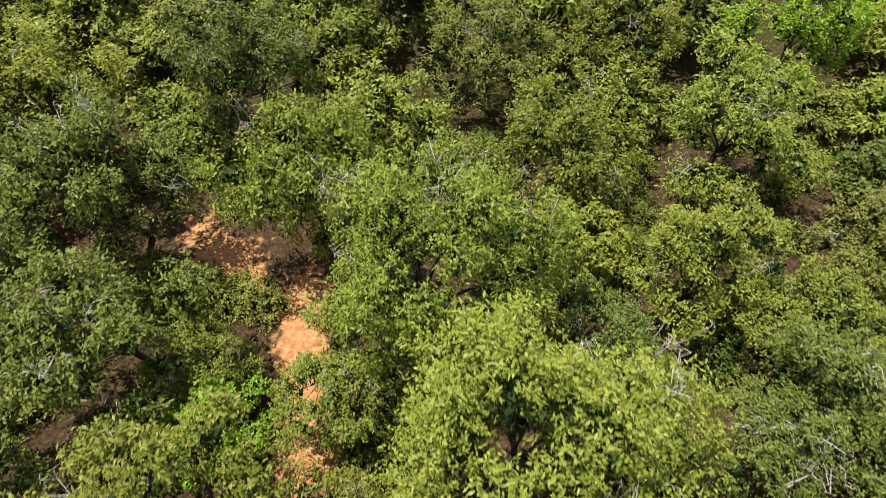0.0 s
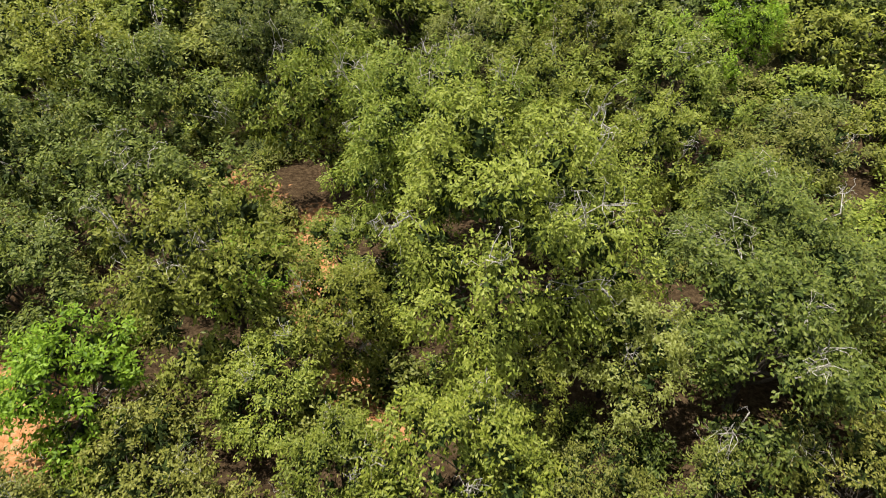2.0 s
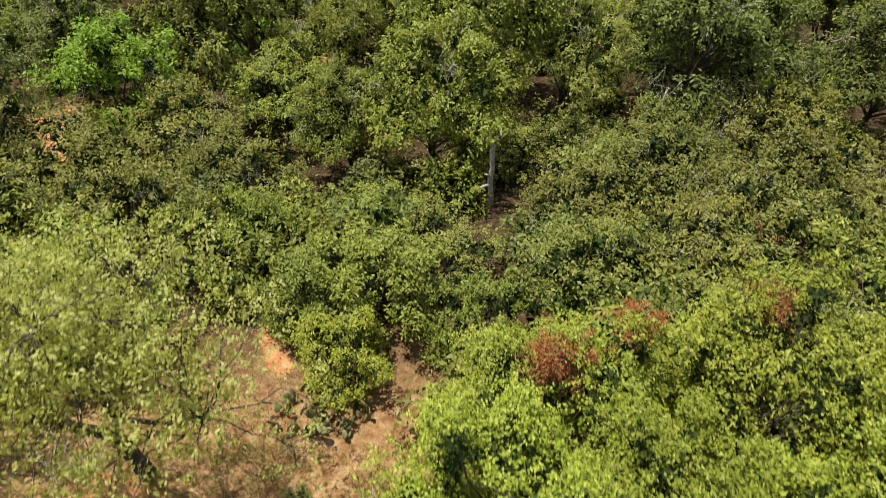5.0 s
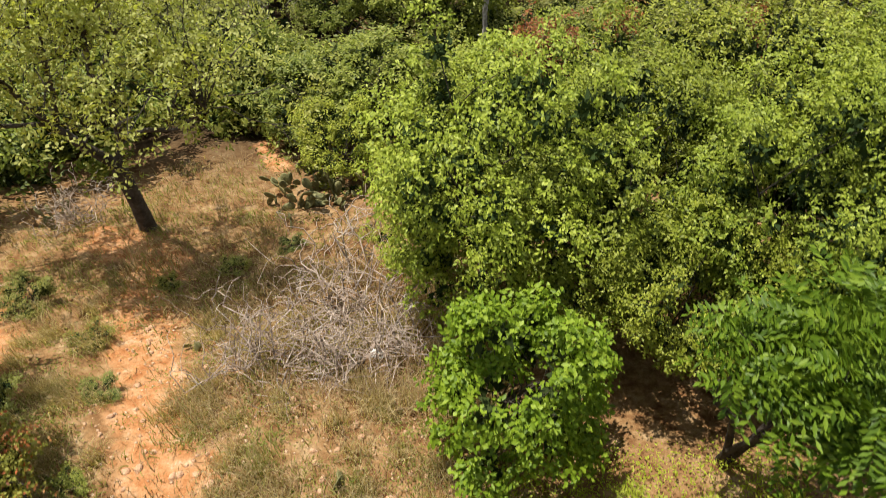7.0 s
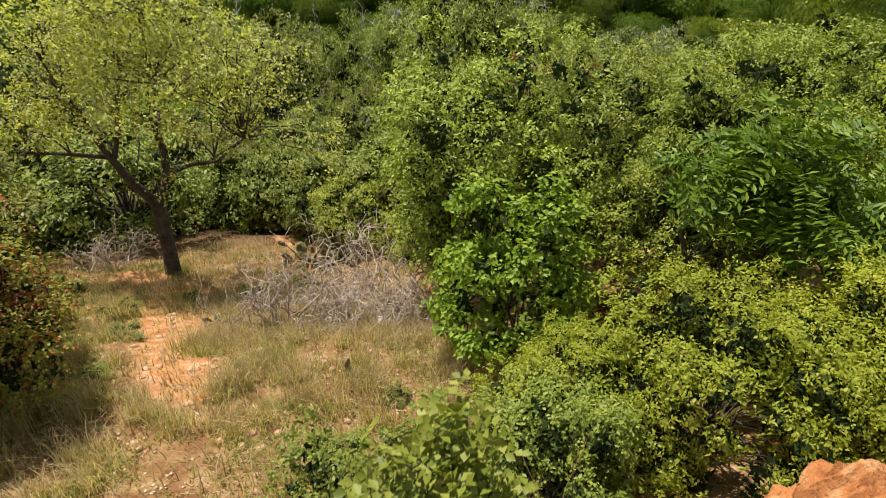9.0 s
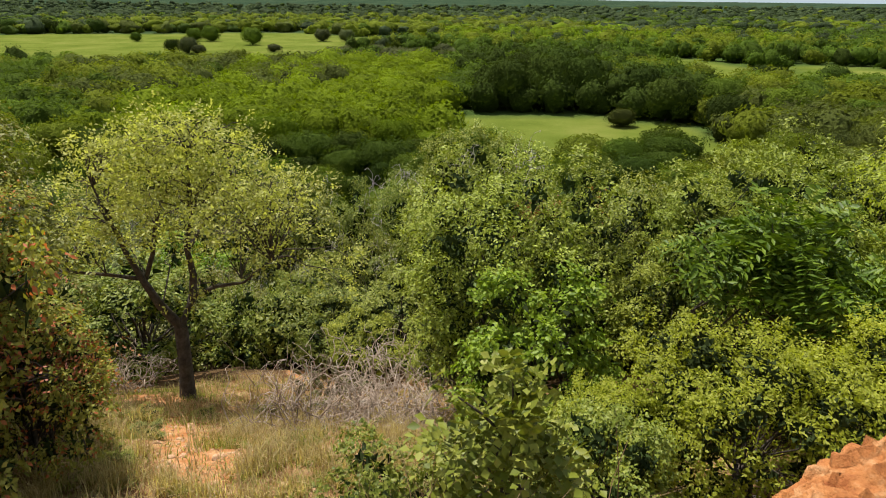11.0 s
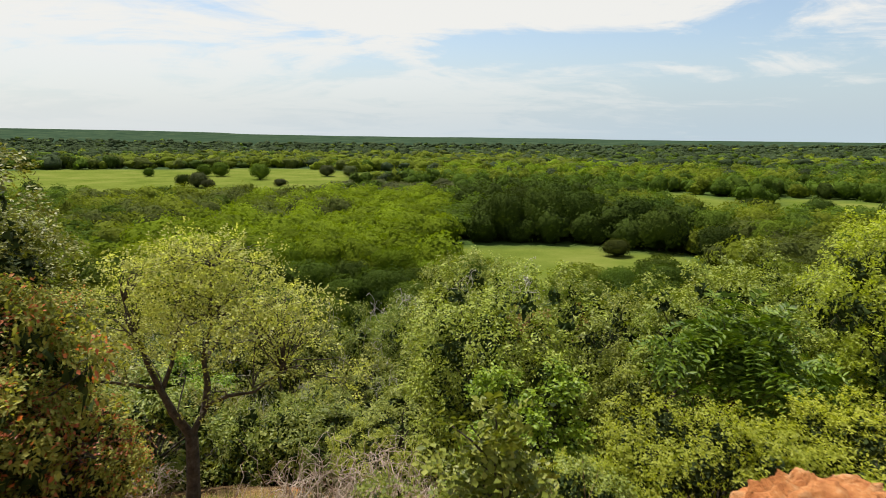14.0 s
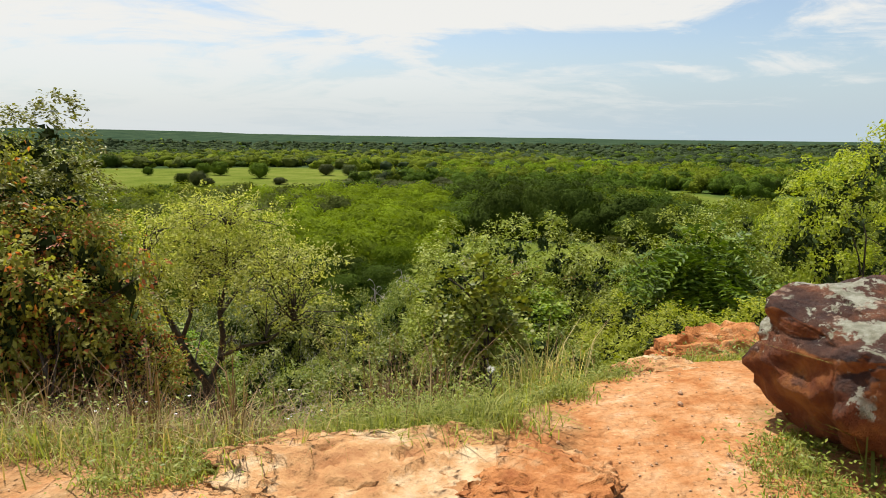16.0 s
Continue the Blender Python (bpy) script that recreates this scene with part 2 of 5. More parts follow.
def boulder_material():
    """Ironstone: a dark purple-brown crust over orange-red broken rock, with cream lichen in ragged patches. The broken
    rock is darkened for the underside's shade.
    """
    m, nt, N, K, out = nodes("lichened_ironstone")
    co = N("ShaderNodeTexCoord")

    def cloud(scale, detail=8, rough=0.65, shift=0.0, twist=0.0):
        n, mp = N("ShaderNodeTexNoise"), N("ShaderNodeMapping")
        mp.inputs["Location"].default_value = (shift, shift * 0.7, shift * 1.3)
        n.inputs["Scale"].default_value, n.inputs["Detail"].default_value, n.inputs["Roughness"].default_value, n.inputs["Distortion"].default_value = scale, detail, rough, twist
        K(co.outputs["Object"], mp.inputs[0]); K(mp.outputs[0], n.inputs["Vector"])
        return n.outputs["Fac"]

    def ramp(fac, stops):
        r = N("ShaderNodeValToRGB")
        e = r.color_ramp.elements
        e[0].position, e[0].color = stops[0][0], (*stops[0][1], 1)
        e[1].position, e[1].color = stops[-1][0], (*stops[-1][1], 1)
        for at, c in stops[1:-1]:
            e.new(at).color = (*c, 1)
        K(fac, r.inputs[0])
        return r.outputs[0]

    def calc(op, a, b):
        x = N("ShaderNodeMath"); x.operation = op
        for k, v in enumerate((a, b)):
            if isinstance(v, (int, float)):
                x.inputs[k].default_value = v
            else:
                K(v, x.inputs[k])
        return x.outputs[0]

    def step(v, lo, hi):
        r = N("ShaderNodeMapRange"); r.interpolation_type = "SMOOTHSTEP"
        r.inputs["From Min"].default_value, r.inputs["From Max"].default_value = lo, hi
        K(v, r.inputs["Value"])
        return r.outputs[0]

    def mixed(fac, a, b):
        x = N("ShaderNodeMix"); x.data_type = "RGBA"
        K(fac, x.inputs[0]); K(a, x.inputs[6]); K(b, x.inputs[7])
        return x.outputs[2]

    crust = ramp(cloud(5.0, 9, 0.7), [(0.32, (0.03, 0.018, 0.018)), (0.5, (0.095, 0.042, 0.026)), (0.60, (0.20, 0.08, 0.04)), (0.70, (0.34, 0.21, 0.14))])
    # broken rock's own orange-red, toned down to shade the overhang
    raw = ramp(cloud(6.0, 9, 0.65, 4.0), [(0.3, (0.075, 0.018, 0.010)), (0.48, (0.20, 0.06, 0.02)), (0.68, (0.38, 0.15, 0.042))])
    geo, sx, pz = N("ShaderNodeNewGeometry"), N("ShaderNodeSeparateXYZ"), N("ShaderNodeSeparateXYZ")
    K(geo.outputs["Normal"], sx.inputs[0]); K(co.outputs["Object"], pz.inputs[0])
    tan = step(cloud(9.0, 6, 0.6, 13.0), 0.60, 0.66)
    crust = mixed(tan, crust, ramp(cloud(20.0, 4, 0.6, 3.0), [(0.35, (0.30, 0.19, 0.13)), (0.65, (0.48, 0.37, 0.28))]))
    # faces turned down and towards -y show the broken rock
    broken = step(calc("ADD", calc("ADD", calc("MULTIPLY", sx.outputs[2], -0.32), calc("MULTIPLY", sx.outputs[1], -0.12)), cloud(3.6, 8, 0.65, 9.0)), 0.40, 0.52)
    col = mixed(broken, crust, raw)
    grown = calc("ADD", cloud(6.5, 9, 0.7, 2.0, 0.4), calc("SUBTRACT", 0.10, calc("MULTIPLY", calc("ABSOLUTE", calc("ADD", pz.outputs[0], 0.45), 0.0), 0.34)))
    lichen = calc("MULTIPLY", step(grown, 0.585, 0.62), step(sx.outputs[2], -0.1, 0.35))
    pale = ramp(cloud(26.0, 5, 0.6, 1.0), [(0.35, (0.24, 0.235, 0.16)), (0.65, (0.46, 0.45, 0.36))])
    col = mixed(lichen, col, pale)
    bump = None
    for scale, far in ((4.0, 0.06), (13.0, 0.05), (40.0, 0.018)):
        b = N("ShaderNodeBump"); b.inputs["Strength"].default_value, b.inputs["Distance"].default_value = 1.0, far
        K(cloud(scale, 8, 0.7, 6.0), b.inputs["Height"])
        if bump:
            K(bump, b.inputs["Normal"])
        bump = b.outputs[0]
    p = N("ShaderNodeBsdfPrincipled")
    K(col, p.inputs["Base Color"]); K(bump, p.inputs["Normal"])
    p.inputs["Roughness"].default_value = 0.85
    p.inputs["Specular IOR Level"].default_value = 0.25
    K(p.outputs[0], out.inputs[0])
    return m


def ground_material():
    """Orange sandy earth, leaf litter and dry grass on the hill, the litter under the trees darkened for their shade;
    pasture and scrub on the plain.
    """
    m, nt, N, K, out = nodes("ground")
    co = N("ShaderNodeTexCoord")

    def noise_ramp(scale, cols, lo=0.35, hi=0.68, detail=9):
        n = N("ShaderNodeTexNoise")
        n.inputs["Scale"].default_value, n.inputs["Detail"].default_value, n.inputs["Roughness"].default_value = scale, detail, 0.68
        K(co.outputs["Object"], n.inputs["Vector"])
        r = N("ShaderNodeValToRGB")
        e = r.color_ramp.elements
        e[0].position, e[0].color = lo, (*cols[0], 1)
        e[1].position, e[1].color = hi, (*cols[-1], 1)
        for i, c in enumerate(cols[1:-1]):
            x = e.new(lo + (hi - lo) * (i + 1) / (len(cols) - 1)); x.color = (*c, 1)
        K(n.outputs["Fac"], r.inputs[0])
        return r.outputs[0]

    def mixed(fac, a, b):
        x = N("ShaderNodeMix"); x.data_type = "RGBA"
        K(fac, x.inputs[0]); K(a, x.inputs[6]); K(b, x.inputs[7])
        return x.outputs[2]

    def attr(name):
        a = N("ShaderNodeAttribute"); a.attribute_name = name
        return a.outputs["Fac"]

    litter = noise_ramp(4.0, [(0.13, 0.06, 0.025), (0.235, 0.135, 0.06), (0.33, 0.225, 0.12)])
    earth = noise_ramp(4.5, [(0.28, 0.105, 0.038), (0.355, 0.162, 0.065), (0.42, 0.23, 0.112), (0.52, 0.37, 0.245)], 0.32, 0.72)
    pasture = noise_ramp(0.03, [(0.08, 0.106, 0.016), (0.104, 0.128, 0.022), (0.135, 0.15, 0.032)], 0.38, 0.62)
    scrub = noise_ramp(0.05, [(0.035, 0.06, 0.015), (0.06, 0.09, 0.022)], 0.38, 0.62)
    sand = noise_ramp(1.5, [(0.5, 0.4, 0.28), (0.68, 0.58, 0.45)])
    # ragged edge between bare earth and litter
    n = N("ShaderNodeTexNoise"); n.inputs["Scale"].default_value, n.inputs["Detail"].default_value = 3.0, 8
    K(co.outputs["Object"], n.inputs["Vector"])
    ad = N("ShaderNodeMath"); ad.operation = "ADD"; K(attr("bare"), ad.inputs[0])
    sb = N("ShaderNodeMapRange"); sb.inputs["To Min"].default_value, sb.inputs["To Max"].default_value = -0.9, 0.9
    K(n.outputs["Fac"], sb.inputs["Value"]); K(sb.outputs[0], ad.inputs[1])
    st = N("ShaderNodeMapRange"); st.interpolation_type = "SMOOTHSTEP"
    st.inputs["From Min"].default_value, st.inputs["From Max"].default_value = 0.30, 0.80
    K(ad.outputs[0], st.inputs["Value"])
    # leaf litter of the wood, its colour darkened to stand for tree shade
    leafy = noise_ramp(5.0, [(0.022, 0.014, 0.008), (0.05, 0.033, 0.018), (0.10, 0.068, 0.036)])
    litter = mixed(attr("shaded_litter"), litter, leafy)
    col = mixed(st.outputs[0], litter, earth)
    col = mixed(attr("plain"), col, scrub)
    # dark green of far woods, with the blue of haze painted in
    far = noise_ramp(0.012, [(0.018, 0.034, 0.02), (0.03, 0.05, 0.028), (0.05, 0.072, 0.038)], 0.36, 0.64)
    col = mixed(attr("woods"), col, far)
    col = mixed(attr("meadow"), col, pasture)
    col = mixed(attr("sand"), col, sand)
    grit = noise_ramp(48.0, [(0.55, 0.5, 0.46), (1.0, 1.0, 1.0), (1.08, 1.1, 1.12), (1.5, 1.7, 2.0)], 0.28, 0.74)
    gm = N("ShaderNodeMix"); gm.data_type = "RGBA"; gm.blend_type = "MULTIPLY"; gm.inputs[0].default_value = 1.0
    K(col, gm.inputs[6]); K(grit, gm.inputs[7])
    col = gm.outputs[2]
    b = N("ShaderNodeTexNoise"); b.inputs["Scale"].default_value, b.inputs["Detail"].default_value = 14.0, 9
    K(co.outputs["Object"], b.inputs["Vector"])
    bp = N("ShaderNodeBump"); bp.inputs["Strength"].default_value = 1.0; bp.inputs["Distance"].default_value = 0.05
    K(b.outputs["Fac"], bp.inputs["Height"])
    p = N("ShaderNodeBsdfPrincipled")
    K(col, p.inputs["Base Color"]); K(bp.outputs[0], p.inputs["Normal"])
    p.inputs["Roughness"].default_value = 0.95
    p.inputs["Specular IOR Level"].default_value = 0.0
    K(p.outputs[0], out.inputs[0])
    return m


CANOPY = {  # canopies seen as a whole: little change from leaf to leaf
    "bright": ((0.12, 0.165, 0.014), (0.15, 0.195, 0.018), (0.185, 0.23, 0.025), 0.3),
    "mid": ((0.075, 0.118, 0.013), (0.092, 0.14, 0.016), (0.115, 0.165, 0.022), 0.3),
    "dark": ((0.036, 0.06, 0.009), (0.05, 0.08, 0.011), (0.066, 0.10, 0.016), 0.2),
    "olive": ((0.09, 0.115, 0.024), (0.105, 0.13, 0.028), (0.125, 0.15, 0.035), 0.3),
    "lime": ((0.135, 0.19, 0.009), (0.17, 0.23, 0.012), (0.21, 0.27, 0.018), 0.3),
    # blue-grey green, distance haze mixed into the leaf colour
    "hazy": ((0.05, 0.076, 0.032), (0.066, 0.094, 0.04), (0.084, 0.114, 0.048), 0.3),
    "grey": ((0.082, 0.096, 0.036), (0.10, 0.115, 0.045), (0.125, 0.138, 0.058), 0.3),
}
DISTANT = {k: leaf_material(k + "_canopy", a, b, c, t, 0.9, mottle=True, gloss=0.05) for k, (a, b, c, t) in CANOPY.items()}
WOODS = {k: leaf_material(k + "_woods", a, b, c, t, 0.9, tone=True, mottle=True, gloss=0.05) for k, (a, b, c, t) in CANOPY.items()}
LEAF = {
    "bright": leaf_material("bright_oak_leaves", (0.115, 0.145, 0.016), (0.19, 0.222, 0.028), (0.285, 0.305, 0.06)),
    "thicket": leaf_material("yellow_green_leaves", (0.125, 0.155, 0.013), (0.21, 0.245, 0.022), (0.32, 0.345, 0.05), 0.22),
    "mid": leaf_material("green_oak_leaves", (0.091, 0.12, 0.012), (0.166, 0.195, 0.022), (0.268, 0.285, 0.052)),
    "dark": leaf_material("dark_leaves", (0.048, 0.07, 0.010), (0.091, 0.118, 0.018), (0.161, 0.185, 0.036), 0.2),
    "olive": leaf_material("olive_scrub_leaves", (0.096, 0.11, 0.016), (0.166, 0.175, 0.03), (0.251, 0.25, 0.06)),
    "pale": leaf_material("pale_oak_leaves", (0.235, 0.245, 0.045), (0.355, 0.365, 0.095), (0.5, 0.5, 0.19), 0.52),
    "deep": leaf_material("deep_green_leaves", (0.052, 0.098, 0.006), (0.105, 0.175, 0.01), (0.19, 0.27, 0.022), 0.26),
    "vivid": leaf_material("vivid_green_leaves", (0.10, 0.18, 0.011), (0.19, 0.305, 0.018), (0.30, 0.42, 0.04), 0.36),
    "lime": leaf_material("lime_leaves", (0.22, 0.265, 0.016), (0.33, 0.375, 0.03), (0.45, 0.49, 0.075), 0.48),
    "rusty": leaf_material("dull_bush_leaves", (0.145, 0.15, 0.024), (0.25, 0.25, 0.04), (0.37, 0.36, 0.08), 0.4, 0.6, (0.44, 0.14, 0.05), 0.12),
    "red": leaf_material("red_dry_leaves", (0.14, 0.04, 0.018), (0.25, 0.07, 0.025), (0.33, 0.14, 0.05), 0.25),
}
# near-black green: shade inside the crowns, put into the blades' colour
INNER_SHADE = leaf_material("inner_shade_blades", (0.018, 0.03, 0.006), (0.026, 0.042, 0.008), (0.036, 0.055, 0.010), 0.05, 0.9)
GRASS_GREEN = leaf_material("green_grass", (0.13, 0.16, 0.03), (0.25, 0.275, 0.055), (0.38, 0.37, 0.12), 0.5, 0.6)
GRASS_DRY = leaf_material("dry_grass", (0.24, 0.165, 0.075), (0.40, 0.30, 0.155), (0.56, 0.46, 0.27), 0.5, 0.7)
GRASS_BROWN = leaf_material("brown_stalks", (0.12, 0.06, 0.035), (0.20, 0.11, 0.06), (0.30, 0.19, 0.11), 0.2, 0.7)
BARK = rough_material("bark", [(0.035, 0.028, 0.02), (0.075, 0.06, 0.045), (0.12, 0.10, 0.08)], 9, 6, 0.9, 0.6, 40)
PALE_BARK = rough_material("pale_bark", [(0.24, 0.21, 0.17), (0.42, 0.38, 0.33), (0.6, 0.57, 0.52)], 9, 6, 0.85, 0.5, 40)
GREY_TWIG = rough_material("grey_twigs", [(0.24, 0.17, 0.12), (0.40, 0.31, 0.24), (0.56, 0.48, 0.40)], 5, 6, 0.85, 0.4, 50)
ROCK = rough_material("orange_sandstone", [(0.30, 0.095, 0.03), (0.47, 0.19, 0.062), (0.58, 0.34, 0.165)], 7.5, 10, 0.9, 1.0, 24)
SLAB = rough_material("pale_sandstone", [(0.32, 0.13, 0.05), (0.48, 0.26, 0.11), (0.66, 0.51, 0.32)], 5, 10, 0.9, 0.9, 20)
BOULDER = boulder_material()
STONE = rough_material("small_stones", [(0.38, 0.19, 0.10), (0.52, 0.33, 0.20), (0.64, 0.50, 0.37)], 6, 6, 0.9, 0.5, 40)
PAD = rough_material("cactus_pad", [(0.10, 0.095, 0.04), (0.18, 0.17, 0.07), (0.28, 0.25, 0.125)], 8, 5, 0.6, 0.3, 60, (0.25, 0.22, 0.15), 30, 0.68)
GROUND = ground_material()

# ---- mesh helpers ----


def mesh_np(name, verts, faces, smooth=False):
    """A mesh from arrays; faces all of one size."""
    me = bpy.data.meshes.new(name)
    faces = np.ascontiguousarray(faces, dtype=np.int32)
    k = faces.shape[1]
    me.vertices.add(len(verts))
    me.vertices.foreach_set("co", np.ascontiguousarray(verts, dtype=np.float32).ravel())
    me.loops.add(faces.size)
    me.loops.foreach_set("vertex_index", faces.ravel())
    me.polygons.add(len(faces))
    me.polygons.foreach_set("loop_start", np.arange(0, faces.size, k, dtype=np.int32))
    me.polygons.foreach_set("loop_total", np.full(len(faces), k, dtype=np.int32))
    if smooth:
        me.polygons.foreach_set("use_smooth", np.ones(len(faces), dtype=bool))
    me.update(calc_edges=True)
    return me


def mesh_bm(name, bm, smooth=True):
    me = bpy.data.meshes.new(name)
    bm.to_mesh(me)
    bm.free()
    if smooth:
        me.polygons.foreach_set("use_smooth", np.ones(len(me.polygons), dtype=bool))
    return me


def part(name, mesh, material, parent, label=""):
    """One mesh object under a thing or a part. The material sits on the object, so that meshes can be shared."""
    if not mesh.materials:
        mesh.materials.append(material)
    ob = new(name, mesh)
    ob.parent = parent
    ob.material_slots[0].link = "OBJECT"
    ob.material_slots[0].material = material
    if label:
        ob["label"] = label
    return ob


def unit(v):
    return v / np.maximum(np.linalg.norm(v, axis=-1, keepdims=True), 1e-9)


def leaves(pos, axis, normal, length, width):
    """Leaf blades folded along the midrib, two triangles each."""
    normal = unit(normal)
    axis = unit(axis - normal * (axis * normal).sum(-1, keepdims=True))
    side = np.cross(axis, normal)
    L, W = length[:, None], width[:, None]
    mid = pos + axis * L * 0.5
    v = np.stack([pos, mid + side * W * 0.5 + normal * W * 0.16, pos + axis * L, mid - side * W * 0.5 + normal * W * 0.16], 1).reshape(-1, 3)
    b = np.arange(len(pos))[:, None] * 4
    f = np.concatenate([b + [0, 1, 2], b + [0, 2, 3]], 1).reshape(-1, 3)
    return v, f


def blades(pos, axis, normal, length, width):
    """Leaves of one triangle, for the crowns' painted inner shade and for far foliage."""
    normal = unit(normal)
    axis = unit(axis - normal * (axis * normal).sum(-1, keepdims=True))
    side = np.cross(axis, normal) * (width * 0.55)[:, None]
    v = np.stack([pos - side, pos + side, pos + axis * length[:, None]], 1).reshape(-1, 3)
    return v, np.arange(len(pos) * 3).reshape(-1, 3)


def tubes(paths):
    """Tapered tubes: a list of (points, radii, sides)."""
    V, F, base = [], [], 0
    for pts, rad, n in paths:
        pts = np.asarray(pts, float)
        way = unit(np.gradient(pts, axis=0))
        ref = np.where(np.abs(way[:, 2:3]) > 0.9, [[1.0, 0, 0]], [[0, 0, 1.0]])
        a = unit(np.cross(way, ref)); c = np.cross(way, a)
        ang = np.arange(n) * 2 * np.pi / n
        ring = pts[:, None] + (a[:, None] * np.cos(ang)[None, :, None] + c[:, None] * np.sin(ang)[None, :, None]) * np.asarray(rad)[:, None, None]
        V.append(ring.reshape(-1, 3))
        i = np.arange(len(pts) - 1)[:, None] * n
        j = np.arange(n)[None]
        k = (j + 1) % n
        F.append(np.stack([base + i + j, base + i + k, base + i + n + k, base + i + n + j], -1).reshape(-1, 4))
        base += len(pts) * n
    return np.concatenate(V), np.concatenate(F)


def bent(a, b, rng, n=5, sag=0.12):
    """A wandering line from a to b."""
    a, b = np.asarray(a, float), np.asarray(b, float)
    s = np.linspace(0, 1, n)[:, None]
    d = np.linalg.norm(b - a)
    return a + (b - a) * s + rng.normal(0, sag * d * 0.35, (n, 3)) * np.sin(np.pi * s) + np.array([0, 0, 1]) * d * sag * np.sin(np.pi * s)


# ---- the lie of the land ----
PROFILE_Y = [-80, -6, 0, 0.45, 1.0, 1.8, 3, 4.5, 6.2, 8.6, 10.7, 14, 20, 26, 36.6, 50, 70, 100, 150, 5000]
PROFILE_Z = [0.9, 0.55, 0.42, 0.36, 0.02, -0.55, -1.25, -1.95, -2.6, -3.85, -4.8, -6.5, -9.4, -12.0, -17.2, -22, -26, -29, -30.5, -31]


BUMPS = [(k[0], k[1], p[0], p[1], s) for k, p, s in zip(np.random.default_rng(5).normal(0, 1, (9, 2)), np.random.default_rng(6).uniform(0, 6.28, (9, 2)), (0.5, 0.8, 1.3, 2, 3, 4.5, 6, 8, 11))]


def ground_z(x, y):
    x, y = np.asarray(x, float), np.asarray(y, float)
    w = 1 / (1 + np.exp(-np.clip((x - 0.55) * 3.2, -40, 40)))
    z = np.interp(y - 1.1 * w * np.clip(1 - (y - 2) / 5, 0, 1), PROFILE_Y, PROFILE_Z)
    z = z + 0.05 * np.clip(x, -0.5, 6) * np.clip((y - 2) / 3, 0, 1) * np.clip((40 - y) / 20, 0, 1)
    rough = sum(np.sin(x * a * s + p) * np.sin(y * b * s + q) / s for a, b, p, q, s in BUMPS)
    z = z + rough * 0.10 * np.clip((y - 1.5) / 4, 0.12, 1) * np.clip((120 - y) / 60, 0, 1)
    # far rises on the skyline
    far = np.clip((np.hypot(x, y) - 1500) / 2600, 0, 1) ** 1.5
    return z + far * (36.5 - 0.0078 * np.clip(x, -2600, 2600) + 7.5 * (1 - np.tanh((x + 1650) / 170)) + 1.5 * np.sin(x / 310) + 0.8 * np.sin(x / 97))


MEADOWS = [(-200, 500, 160, 165), (-330, 560, 120, 70), (-60, 560, 60, 60), (30, 166, 36, 26), (56, 150, 14, 16), (135, 320, 30, 70), (200, 300, 40, 60), (20, 186, 30, 10), (330, 700, 120, 50)]
PATHS = [[(0.95, -1.2), (1.0, 0.9), (1.2, 1.5)], [(0.85, 1.05), (0.5, 1.12)], [(-2.4, 5.6), (-3.2, 7.0), (-4.1, 8.6), (-4.4, 10.0), (-5.4, 10.4)], [(-3.2, 13.3), (-3.6, 14.2), (-2.6, 17.5), (-2.0, 19.5)], [(-6.6, 9.0), (-5.0, 6.6)],
         [(-6.6, 36.8), (-6.0, 33.5), (-5.2, 30.0)], [(-12.8, 23.4), (-15, 27)], [(-3.8, 26.5), (-2.0, 24.5)], [(-9, 38), (-12, 40)]]
WIDTHS = [0.64, 0.36, 0.45, 0.28, 0.4, 1.1, 1.2, 0.8, 0.9]


def near_path(x, y):
    best = np.zeros_like(x)
    for path, width in zip(PATHS, WIDTHS):
        for (ax, ay), (bx, by) in zip(path, path[1:]):
            u = np.clip(((x - ax) * (bx - ax) + (y - ay) * (by - ay)) / ((bx - ax) ** 2 + (by - ay) ** 2), 0, 1)
            d = np.hypot(x - ax - u * (bx - ax), y - ay - u * (by - ay))
            best = np.maximum(best, np.clip(1.25 - d / width * 0.75, 0, 1))
    return best


def in_meadow(x, y, grow=0.0):
    best = np.zeros_like(np.asarray(x, float))
    for cx, cy, a, b in MEADOWS:
        r = np.hypot((x - cx) / (a + grow), (y - cy) / (b + grow)) + 0.10 * np.sin(np.asarray(x) / a * 5.1 + cy) + 0.08 * np.sin(np.asarray(y) / b * 7.3 + cx)
        best = np.maximum(best, np.clip((1.12 - r) / 0.14, 0, 1))
    return best


